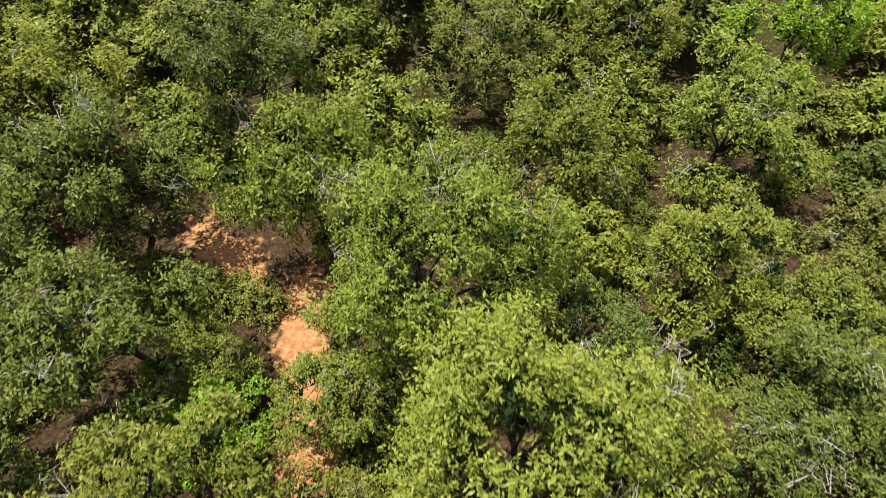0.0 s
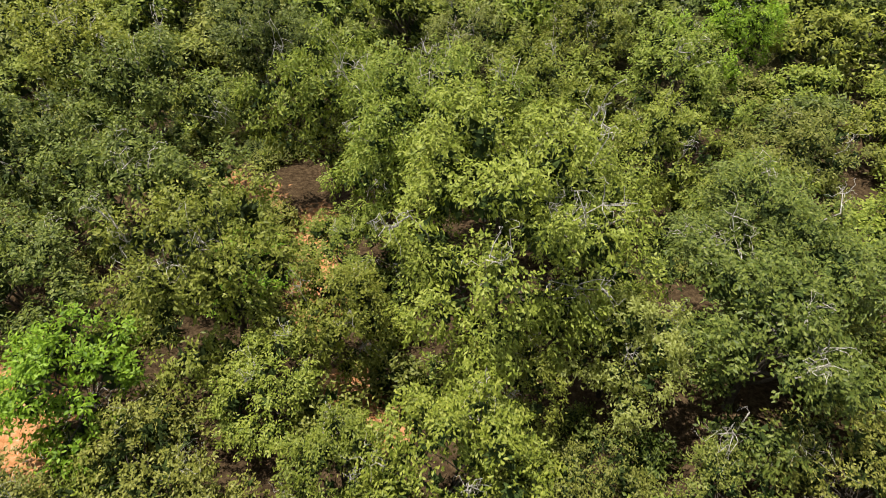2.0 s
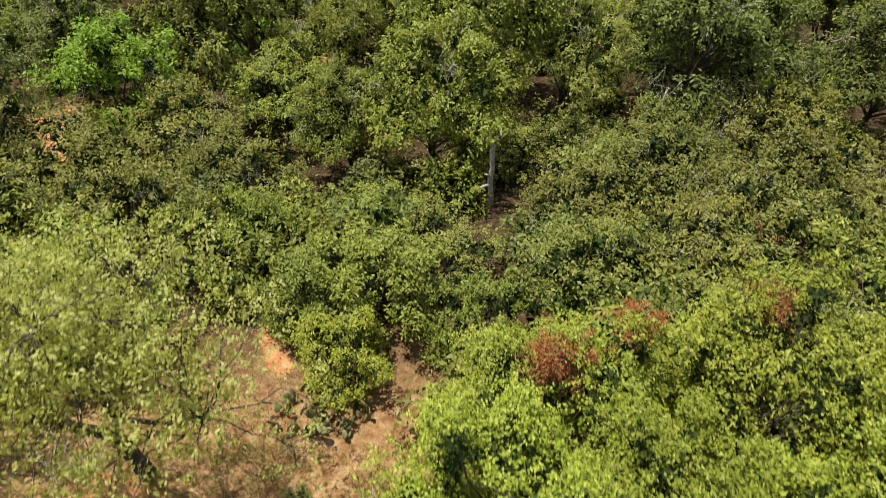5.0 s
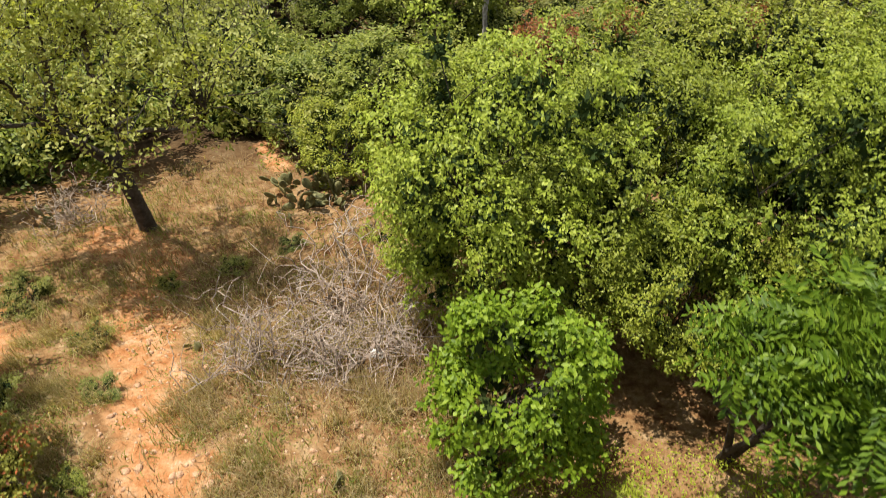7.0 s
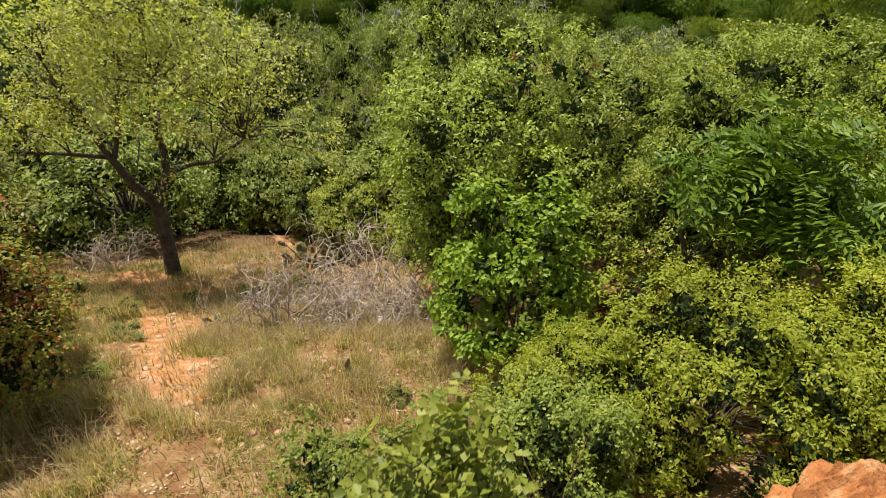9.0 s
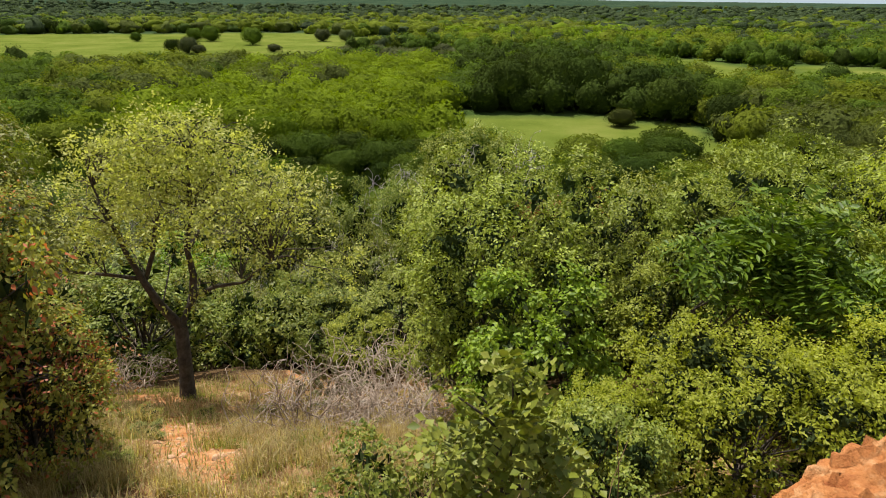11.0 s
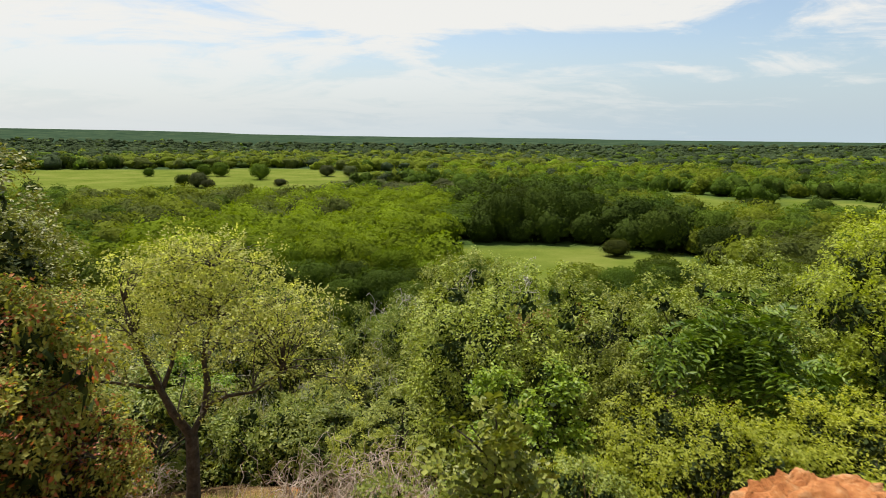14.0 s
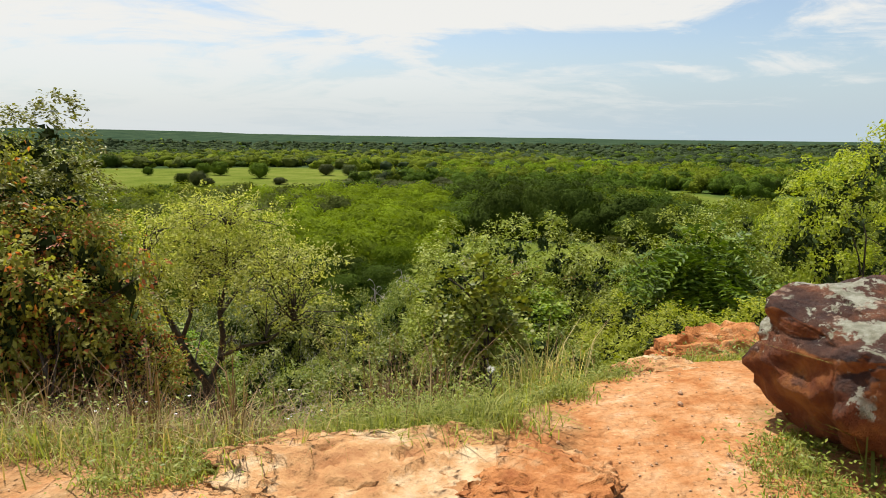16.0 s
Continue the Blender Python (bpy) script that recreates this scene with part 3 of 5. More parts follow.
def build_ground():
    def steps(fine, reach, first, grow):
        s, out = first, [fine]
        while out[-1] < reach:
            out.append(out[-1] + s)
            s *= grow
        return np.array(out)

    xr = steps(7, 5200, 0.12, 1.09)
    xs = np.concatenate([-xr[::-1], np.arange(-7 + 0.14, 7 - 0.05, 0.14), xr])
    yf = steps(12, 4900, 0.13, 1.055)
    yb = -steps(3, 160, 0.2, 1.2)[::-1]
    ys = np.concatenate([yb, np.arange(-3 + 0.14, 12 - 0.05, 0.14), yf])
    X, Y = np.meshgrid(xs, ys)
    Z = ground_z(X, Y)
    v = np.stack([X, Y, Z], -1).reshape(-1, 3)
    ny, nx = X.shape
    i, j = np.meshgrid(np.arange(ny - 1), np.arange(nx - 1), indexing="ij")
    a = i * nx + j
    me = mesh_np("ground", v, np.stack([a, a + 1, a + nx + 1, a + nx], -1).reshape(-1, 4), True)
    x, y = v[:, 0], v[:, 1]
    values = {
        "bare": np.maximum(near_path(x, y), np.clip((0.75 - 0.34 * np.clip((-x - 0.15) / 1.1, 0, 1) - y + 1.1 / (1 + np.exp(-np.clip((x - 0.55) * 3.2, -40, 40)))) / 0.4, 0, 1) * 0.72),
        "shaded_litter": np.clip((y - 12) / 3, 0, 1),
        "plain": np.clip((y - 45) / 40, 0, 1),
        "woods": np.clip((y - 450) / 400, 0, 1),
        "meadow": in_meadow(x, y),
        "sand": np.clip(1.6 - np.hypot((x - 38.5) / 5, (y - 60.5) / 1.4), 0, 1) + np.clip(1.3 - np.hypot((x - 112) / 22, (y - 186) / 5), 0, 1) + np.clip(1.3 - np.hypot((x - 112) / 4, (y - 236) / 16), 0, 1),
    }
    for name, val in values.items():
        me.attributes.new(name, "FLOAT", "POINT").data.foreach_set("value", np.clip(val, 0, 1).astype(np.float32))
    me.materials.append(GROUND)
    ob = new("ground", me)
    return tagged(ob, "orange sandy hillside falling to a wide green plain", "ground", kind="structure")


build_ground()

# ---- trees and shrubs ----


def crown_of(rng, h, r, low, clumps, count, length, width, droop=0.35, clump_r=(0.20, 0.32), flat=0.8, spray=9):
    """Clumps of leaf sprays over a lumpy dome. Each spray is a twig's end: leaves that fan out together and hang.
    Gives leaf geometry and the clumps' centres and sizes."""
    zc, hz = low + (h - low) * 0.42, (h - low) * 0.58
    n = np.arange(clumps * 2) + 0.5
    cz = 1 - 2 * n / len(n)
    ph = n * 2.39996 + rng.uniform(0, 6)
    d = np.stack([np.cos(ph) * np.sqrt(1 - cz ** 2), np.sin(ph) * np.sqrt(1 - cz ** 2), cz], -1)
    d = unit(d + rng.normal(0, 0.22, d.shape))
    d = d[d[:, 2] > -0.55]
    d = d[rng.permutation(len(d))[:clumps]]
    turn = np.arctan2(d[:, 1], d[:, 0])
    lobe = 1 + (0.15 * np.sin(3 * turn + rng.uniform(0, 6)) + 0.10 * np.sin(5 * turn + 4 * d[:, 2] + rng.uniform(0, 6))) * (1 - 0.6 * np.abs(d[:, 2]))
    rc = rng.uniform(*clump_r, len(d)) * r
    reach = rng.uniform(0.66, 1.0, len(d)) * lobe
    reach[rng.uniform(0, 1, len(d)) < 0.14] *= 0.55
    c = np.stack([d[:, 0] * (r - rc * 0.7) * reach, d[:, 1] * (r - rc * 0.7) * reach, zc + d[:, 2] * np.where(d[:, 2] > 0, hz - rc * 0.6, (zc - low) * 1.1) * reach], -1)
    share = rc ** 2 / (rc ** 2).sum()
    twigs = count // spray
    which = rng.choice(len(d), twigs, p=share)
    o = unit(rng.normal(0, 1, (twigs, 3)) + d[which] * 0.6 + [0, 0, 0.45])
    tip = c[which] + o * (rc[which] * rng.uniform(0.25, 1.0, twigs) ** 0.5 * rng.uniform(0.85, 1.2, twigs))[:, None] * [1, 1, flat]
    way = unit(o * 0.8 + d[which] * 0.3 + rng.normal(0, 0.45, (twigs, 3)) + [0, 0, 0.25 - droop])
    face = unit([0, 0, 0.75] + o * 0.6 + rng.normal(0, 0.34, (twigs, 3)))
    k = np.repeat(np.arange(twigs), spray)
    m = len(k)
    pos = tip[k] + way[k] * (length * rng.uniform(-1.3, 1.1, m))[:, None] + rng.normal(0, 0.35 * length, (m, 3))
    axis = way[k] * 0.7 + rng.normal(0, 0.75, (m, 3)) + [0, 0, -droop]
    normal = face[k] + rng.normal(0, 0.3, (m, 3))
    L = length * rng.uniform(0.65, 1.3, m)
    W = width * rng.uniform(0.7, 1.25, m)
    return (leaves if length < 0.159 else blades)(pos, axis, normal, L, W), c, rc


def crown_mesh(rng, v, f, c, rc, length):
    """The leaves, and deep inside each clump dark blades about twice a leaf's size, coloured as the crown's inner
    shade.
    """
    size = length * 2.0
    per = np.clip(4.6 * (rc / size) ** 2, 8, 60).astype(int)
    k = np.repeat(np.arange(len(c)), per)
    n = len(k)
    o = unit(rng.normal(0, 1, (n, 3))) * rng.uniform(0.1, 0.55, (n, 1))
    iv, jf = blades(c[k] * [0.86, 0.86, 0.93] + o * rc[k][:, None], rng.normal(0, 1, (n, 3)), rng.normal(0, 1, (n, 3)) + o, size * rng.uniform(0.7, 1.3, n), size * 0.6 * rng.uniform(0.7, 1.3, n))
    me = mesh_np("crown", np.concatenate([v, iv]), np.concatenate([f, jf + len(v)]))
    me.materials.append(INNER_SHADE)
    me.materials.append(INNER_SHADE)
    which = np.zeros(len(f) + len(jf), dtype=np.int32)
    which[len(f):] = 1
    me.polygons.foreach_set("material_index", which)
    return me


def sphere_np(levels):
    bm = bmesh.new()
    bmesh.ops.create_icosphere(bm, subdivisions=levels, radius=1)
    v = np.array([x.co[:] for x in bm.verts])
    f = np.array([[x.index for x in q.verts] for q in bm.faces])
    bm.free()
    return v, f


BALL = {k: sphere_np(k) for k in (2, 3, 4)}


def canopies(rng, spots, levels, lobes, leafs=0, size=0.1):
    """Billowing crowns of trees seen whole: a low core of many lobes, down to the ground, under a skin of leaf clumps."""
    bv, bf = BALL[levels]
    V, F, T, base = [], [], [], 0
    for x, y, z, h, r in spots:
        d = unit(rng.normal(0, 1, (lobes, 3)) + [0, 0, 0.3])
        k = rng.uniform(0.18, 0.42, lobes)                       # lobes of several sizes
        c = 1.0 - k * rng.uniform(0.6, 1.5, lobes)
        wide = np.array([rng.uniform(0.8, 1.25), rng.uniform(0.8, 1.25), 1.0]) * [r, r, h * 0.58]
        mid = np.array([x, y, z + h * 0.40])

        def skin(q):
            g = q @ d.T
            under = c ** 2 * (1 - g ** 2)
            return np.maximum(((c * g + np.sqrt(np.maximum(k ** 2 - under, 0))) * (under < k ** 2) * (g > 0)).max(1), 0.52)

        shrink = 0.85 if leafs > 50 else 0.92
        p = bv * (skin(bv) * shrink * (1 + rng.normal(0, 0.05, len(bv))))[:, None] * wide + mid
        V.append(p); F.append(bf + base); base += len(p)
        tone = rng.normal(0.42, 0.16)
        # core toned down, leaf skin up: shade within the crown as colour
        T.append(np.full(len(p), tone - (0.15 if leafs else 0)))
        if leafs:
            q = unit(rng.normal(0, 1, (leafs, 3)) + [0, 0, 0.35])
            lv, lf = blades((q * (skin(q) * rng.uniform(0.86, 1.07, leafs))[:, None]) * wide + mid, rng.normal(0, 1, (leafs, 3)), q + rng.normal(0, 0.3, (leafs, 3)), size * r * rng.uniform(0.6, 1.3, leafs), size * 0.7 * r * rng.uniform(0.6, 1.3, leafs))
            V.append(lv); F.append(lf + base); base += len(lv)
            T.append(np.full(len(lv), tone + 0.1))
    return np.concatenate(V), np.concatenate(F), np.clip(np.concatenate(T), 0, 1)


def trunk_of(rng, centres, h, low, radius, stems=1, limbs=9, spread=0.12):
    paths = []
    order = rng.permutation(len(centres))
    for s in range(stems):
        foot = np.array([rng.normal(0, 0.12), rng.normal(0, 0.12), -0.35]) if stems > 1 else np.array([0, 0, -0.35])
        fork = np.array([rng.normal(0, spread * h * 0.5), rng.normal(0, spread * h * 0.5), max(low * 0.8, 0.22 * h)])
        stem = bent(foot, fork, rng, 6, 0.04)
        paths.append((stem, np.linspace(radius * 1.15, radius * 0.72, 6), 7))
        mine = order[s::stems][:limbs]
        for n, k in enumerate(mine):
            at = fork if n % 2 == 0 else stem[-2]
            line = bent(at, centres[k], rng, 6, 0.10)
            paths.append((line, np.linspace(radius * rng.uniform(0.38, 0.6), radius * 0.08, 6), 4))
            for q in rng.choice(len(centres), 2):
                if np.linalg.norm(centres[q] - centres[k]) < 0.75 * h * 0.5:
                    paths.append((bent(line[3], centres[q], rng, 4, 0.08), np.linspace(radius * 0.22, radius * 0.04, 4), 3))
    return tubes(paths)


def plant(kind, name, seed, h, r, low, clumps, count, length, width, radius, leaf, bark, label, category, droop=0.35, stems=1, limbs=9, clump_r=(0.20, 0.32), dead=0, spray=9):
    """A tree or shrub: an Empty with a trunk and a crown, and bare dead branches where it has them."""
    rng = np.random.default_rng(seed)
    (v, f), c, rc = crown_of(rng, h, r, low, clumps, count, length, width, droop, clump_r, 0.8, spray)
    root = new(name)
    tv, tf = trunk_of(rng, c, h, low, radius, stems, limbs)
    part("trunk", mesh_np("trunk", tv, tf, True), bark, root)
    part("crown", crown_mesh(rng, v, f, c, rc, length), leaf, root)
    for k in rng.choice(len(c), dead) if dead else ():
        paths = []
        out = unit(c[k] - [0, 0, low])
        tip = c[k] + out * rc[k] * 1.05 + rng.normal(0, 0.25, 3)
        line = bent(c[k] - out * rc[k] * 0.9, tip, rng, 7, 0.34)
        paths.append((line, np.linspace(radius * 0.16, radius * 0.05, 7), 5))
        for _ in range(8):
            at = line[rng.integers(2, 7)]
            end = at + rng.normal(0, 0.3, 3) + out * 0.2
            paths.append((bent(at, end, rng, 5, 0.4), np.linspace(radius * 0.085, radius * 0.03, 5), 3))
            paths.append((bent(end, end + rng.normal(0, 0.16, 3), rng, 3, 0.4), np.linspace(radius * 0.04, radius * 0.02, 3), 3))
        dv, df = tubes(paths)
        part("dead_branch", mesh_np("dead_branch", dv, df, True), PALE_BARK, root, "bleached bare dead branch")
    return tagged(root, label, category)


HOME = {}          # the first plant of each kind
USED = set()
GROWN = {"big": (1.06, 1.22), "oak": (1.0, 1.15), "oak2": (1.0, 1.15), "small": (1.2, 1.2), "scrub": (1.15, 1.15), "scrub2": (1.2, 1.2), "edge": (1.0, 1.02)}     # later plants of a kind against its first


def put(kind, x, y, turn=0.0, size=1.0, tall=1.0, leaf=None, label="", sink=0.0, lean=0.0):
    """Sets one more plant of a kind on the ground."""
    m = pose(x, y, float(ground_z(x, y)) - sink, lean, 0, turn) @ Matrix.Diagonal((size, size, size * tall, 1))
    first = HOME[kind]
    if kind not in USED:
        USED.add(kind)
        first.matrix_basis = m
        ob = first
    else:
        k, up = GROWN.get(kind, (1.0, 1.0))
        ob = copy_thing(first, m @ Matrix.Diagonal((k / first.scale.x, k / first.scale.y, up / first.scale.z, 1)))
    if leaf:
        for p in ob.children:
            if p.name.startswith("crown"):
                p.material_slots[0].material = (DISTANT if kind.startswith("wood") else LEAF)[leaf]
    if label:
        ob["label"] = label
    return ob


def kinds():
    H = HOME
    H["big"] = plant("big", "oak_tree", 11, 8.6, 4.4, 1.9, 64, 29000, 0.145, 0.06, 0.17, LEAF["bright"], BARK, "tall spreading bright green oak with pale dead twigs", "tree", droop=0.6, dead=14, clump_r=(0.15, 0.25))
    H["oak"] = plant("oak", "oak_tree", 12, 7.2, 3.2, 1.5, 38, 10500, 0.155, 0.07, 0.14, LEAF["mid"], BARK, "leafy green oak on the wooded hillside", "tree", droop=0.55, dead=4, clump_r=(0.18, 0.29))
    H["oak2"] = plant("oak2", "oak_tree", 13, 6.6, 3.0, 1.3, 34, 9500, 0.155, 0.07, 0.13, LEAF["mid"], BARK, "rounded green oak on the wooded hillside", "tree", droop=0.55, dead=4, clump_r=(0.18, 0.29))
    H["small"] = plant("small", "small_tree", 14, 4.2, 2.0, 0.6, 28, 6500, 0.13, 0.06, 0.08, LEAF["mid"], BARK, "small round-headed green tree on the slope", "tree", stems=2, clump_r=(0.18, 0.3))
    H["scrub"] = plant("scrub", "shrub", 15, 2.3, 1.9, 0.0, 44, 7600, 0.085, 0.038, 0.04, LEAF["olive"], BARK, "dense low olive-green thorny shrub", "shrub", droop=0.0, stems=4, limbs=6, clump_r=(0.17, 0.28), dead=2)
    H["scrub2"] = plant("scrub2", "shrub", 16, 1.9, 1.7, 0.0, 38, 6600, 0.08, 0.036, 0.035, LEAF["olive"], BARK, "low tangled olive-green shrub", "shrub", droop=0.0, stems=4, limbs=6, clump_r=(0.17, 0.3), dead=3)
    H["edge"] = plant("edge", "small_tree", 17, 4.6, 1.9, 1.0, 66, 24000, 0.056, 0.03, 0.045, LEAF["thicket"], BARK, "bushy yellow-green small tree below the ledge", "tree", droop=0.45, stems=3, limbs=6, clump_r=(0.14, 0.25), spray=8)
    H["fill"] = plant("fill", "oak_tree", 18, 5.6, 2.9, 0.8, 32, 2700, 0.26, 0.13, 0.12, LEAF["mid"], BARK, "green oak among others on the wooded slope", "tree", droop=0.5, clump_r=(0.19, 0.31), spray=6)
    H["under"] = plant("under", "shrub", 19, 1.5, 1.5, 0.0, 24, 1500, 0.15, 0.075, 0.03, LEAF["olive"], BARK, "low green undergrowth shrub between the oaks", "shrub", droop=0.1, stems=2, limbs=2, clump_r=(0.2, 0.34), spray=5)
    H["near"] = plant("near", "shrub", 20, 1.7, 1.15, 0.0, 56, 10500, 0.046, 0.028, 0.025, LEAF["olive"], BARK, "dense small-leaved green shrub under the ledge", "shrub", droop=0.1, stems=5, limbs=6, clump_r=(0.14, 0.24), spray=7)
    H["ferny"] = plant("ferny", "shrub", 23, 1.65, 1.28, 0.0, 110, 26000, 0.034, 0.018, 0.02, LEAF["lime"], BARK, "yellow-green fine-leaved shrub below the ledge", "shrub", droop=-0.1, stems=6, limbs=6, clump_r=(0.12, 0.22), spray=8)


kinds()
HILL = [  # kind, x, y, turn, size, tall, leaf
    ("big", 1.9, 29.2, 0, 1.06, 1.15, "bright"), ("big", -1.0, 36.2, 110, 0.97, 1.05, "mid"), ("big", 10.2, 29.4, 200, 0.9, 0.72, "dark"),
    ("oak", -7.6, 28.2, 30, 1.0, 1.15, "bright"), ("oak2", 8.8, 36.8, 70, 1.0, 1.15, "bright"), ("oak", -11.4, 33.4, 150, 1.1, 1.0, "dark"),
    ("oak2", -8.8, 33.0, 10, 0.7, 0.9, "mid"), ("oak", -13.8, 40.0, 220, 1.15, 1.1, "dark"), ("oak2", -6.0, 40.2, 300, 1.15, 1.2, "mid"),
    ("oak", 11.8, 43.6, 80, 1.15, 0.9, "bright"), ("oak2", 4.4, 43.0, 190, 1.15, 0.95, "mid"), ("oak", 17.0, 51.0, 10, 1.1, 1.0, "vivid"),
    ("oak2", -17.5, 36.0, 40, 1.1, 1.0, "dark"), ("oak", -18.5, 45.0, 140, 1.2, 1.0, "mid"), ("oak2", -10.0, 47.5, 250, 1.2, 1.0, "dark"),
    ("oak", 1.0, 49.5, 330, 1.1, 0.85, "olive"), ("oak2", 8.5, 51.0, 20, 1.1, 0.9, "mid"),
    ("oak2", 15.6, 37.2, 120, 1.05, 0.85, "olive"), ("oak", 17.0, 31.0, 170, 1.05, 0.8, "mid"), ("oak2", 4.6, 34.0, 280, 0.8, 0.75, "dark"),
    ("oak", -4.0, 32.2, 200, 0.75, 0.7, "mid"), ("oak2", -3.0, 22.6, 90, 0.62, 0.85, "mid"), ("oak", -5.6, 25.4, 260, 0.7, 0.7, "mid"),
    ("small", -11.2, 25.2, 0, 1.2, 1.0, "vivid"), ("oak", -14.5, 29.0, 310, 0.9, 0.8, "dark"), ("oak2", 15.5, 25.0, 45, 1.0, 0.8, "dark"),
    ("oak", 8.8, 25.4, 95, 1.0, 0.85, "dark"), ("oak2", 1.5, 25.3, 40, 0.68, 0.85, "bright"), ("oak2", 4.9, 26.0, 15, 0.72, 1.05, "pale"), ("small", -7.9, 30.9, 200, 0.8, 0.8, "vivid"),
    ("scrub", 7.0, 21.4, 0, 1.15, 1.0, None), ("scrub", 10.6, 22.2, 60, 1.2, 1.0, None), ("scrub2", 3.7, 22.0, 120, 1.2, 1.0, None),
    ("scrub", 9.4, 18.8, 200, 1.2, 1.0, None), ("scrub2", 6.0, 18.8, 250, 1.2, 0.9, None), ("scrub", 3.9, 17.9, 300, 1.0, 0.85, None),
    ("scrub2", 8.0, 16.2, 30, 1.2, 0.9, None), ("scrub", 5.6, 15.4, 80, 1.1, 0.9, None), ("scrub2", 10.8, 15.0, 130, 1.2, 1.0, None),
    ("scrub", 8.4, 13.2, 190, 1.15, 1.1, "mid"), ("scrub2", 3.3, 14.6, 230, 1.1, 1.0, None), ("scrub2", 0.2, 16.2, 20, 0.9, 0.8, None),
    ("scrub", 1.2, 13.6, 320, 0.8, 0.9, "mid"), ("scrub2", 5.8, 12.6, 70, 1.1, 1.1, None), ("scrub2", 12.6, 18.0, 10, 1.2, 1.0, None),
    ("scrub", -8.4, 22.4, 10, 1.15, 1.0, None), ("scrub2", -9.6, 19.6, 75, 1.2, 1.1, None), ("scrub", -5.6, 19.6, 140, 1.1, 1.0, None),
    ("scrub2", -7.6, 17.0, 210, 1.2, 1.1, None), ("scrub", -12.2, 20.8, 290, 1.2, 1.0, None), ("small", -1.7, 18.2, 330, 0.5, 0.8, "bright"),
    ("scrub2", -11.5, 16.4, 0, 1.3, 1.2, "mid"), ("scrub", -4.8, 16.2, 55, 0.9, 1.2, "mid"), ("small", -1.3, 14.8, 100, 0.62, 0.85, "bright"),
    ("small", -7.4, 14.0, 60, 0.85, 0.8, "mid"), ("oak", 15.5, 19.5, 100, 0.8, 0.8, "mid"), ("oak2", -13.5, 13.0, 160, 0.8, 0.8, "dark"),
    ("small", -2.4, 14.6, 250, 0.55, 0.8, "mid"), ("small", -9.2, 11.2, 190, 0.9, 0.8, "mid"),
    ("edge", 0.9, 9.0, 0, 1.0, 1.02, "thicket"), ("edge", 2.5, 9.2, 130, 0.95, 0.95, "thicket"), ("edge", 4.5, 8.6, 220, 0.95, 1.0, "thicket"), ("edge", 5.8, 8.0, 75, 0.85, 0.95, "thicket"), ("edge", 0.25, 9.4, 185, 0.62, 0.95, "thicket"),
    ("edge", 1.9, 11.0, 60, 1.0, 0.85, "thicket"), ("edge", 4.6, 11.0, 300, 1.05, 0.9, "thicket"), ("edge", 6.8, 9.6, 20, 1.1, 0.95, "thicket"),
    ("edge", 1.85, 8.45, 200, 0.7, 0.95, "thicket"), ("edge", 3.1, 7.6, 90, 0.66, 0.95, "thicket"),
    ("ferny", 2.3, 4.12, 30, 0.98, 0.98, "lime"), ("ferny", 3.55, 4.15, 160, 1.0, 0.95, "lime"), ("ferny", 1.35, 4.2, 80, 0.66, 1.1, "lime"), ("edge", 4.1, 7.95, 45, 0.82, 1.08, "thicket"),
    ("near", -0.38, 2.8, 200, 0.68, 1.1, "mid"), ("near", 0.75, 3.15, 310, 0.66, 1.0, "bright"), ("near", 0.2, 2.85, 110, 0.6, 1.05, "bright"), ("near", 1.0, 3.6, 15, 0.6, 1.0, "thicket"), ("near", -1.0, 2.6, 20, 0.22, 0.56, "lime"), ("near", -3.7, 6.9, 70, 0.26, 0.49, "olive"), ("near", -4.3, 7.8, 170, 0.31, 0.49, "rusty"), ("near", -3.45, 5.7, 260, 0.20, 0.49, "mid"), ("near", -0.2, 5.3, 10, 0.16, 0.56, "olive"), ("near", -4.75, 6.6, 120, 0.50, 0.63, "pale"), ("near", -5.6, 8.6, 35, 0.43, 0.63, "olive"), ("near", -3.1, 9.7, 300, 0.24, 0.56, "pale"), ("near", -2.3, 10.4, 150, 0.26, 0.49, "olive"), ("near", -3.9, 9.2, 80, 0.21, 0.56, "pale"), ("near", -0.55, 4.2, 55, 0.31, 0.52, "mid"),
    ("edge", -4.8, 5.3, 170, 0.72, 0.95, "rusty"), ("edge", -5.6, 5.9, 10, 1.12, 0.86, "olive"), ("edge", -6.6, 7.0, 140, 1.1, 1.0, "thicket"), ("edge", 5.7, 6.4, 250, 0.82, 1.2, "lime"),
    ("near", -4.0, 4.0, 30, 0.46, 0.56, "rusty"), ("near", -4.3, 3.3, 140, 0.59, 0.63, "olive"), ("near", -1.7, 13.0, 60, 1.0, 1.05, "thicket"), ("near", -2.9, 14.6, 60, 0.9, 0.9, "bright"), ("near", -4.45, 4.9, 100, 1.3, 1.45, "rusty"), ("near", -3.9, 5.3, 250, 0.85, 1.2, "rusty"), ("near", -5.0, 4.6, 320, 1.3, 1.55, "rusty"),
]
for kind, x, y, turn, size, tall, leaf in HILL:
    put(kind, x, y, turn, size, tall, leaf)

# the wood closes up between them
rng = np.random.default_rng(41)
taken = [(x, y, {"big": 3.6, "oak": 2.7, "oak2": 2.5, "small": 1.6}.get(k, 1.3) * s) for k, x, y, _, s, _, _ in HILL]


def open_at(x, y, need):
    return all(math.hypot(x - a, y - b) > r + need for a, b, r in taken)


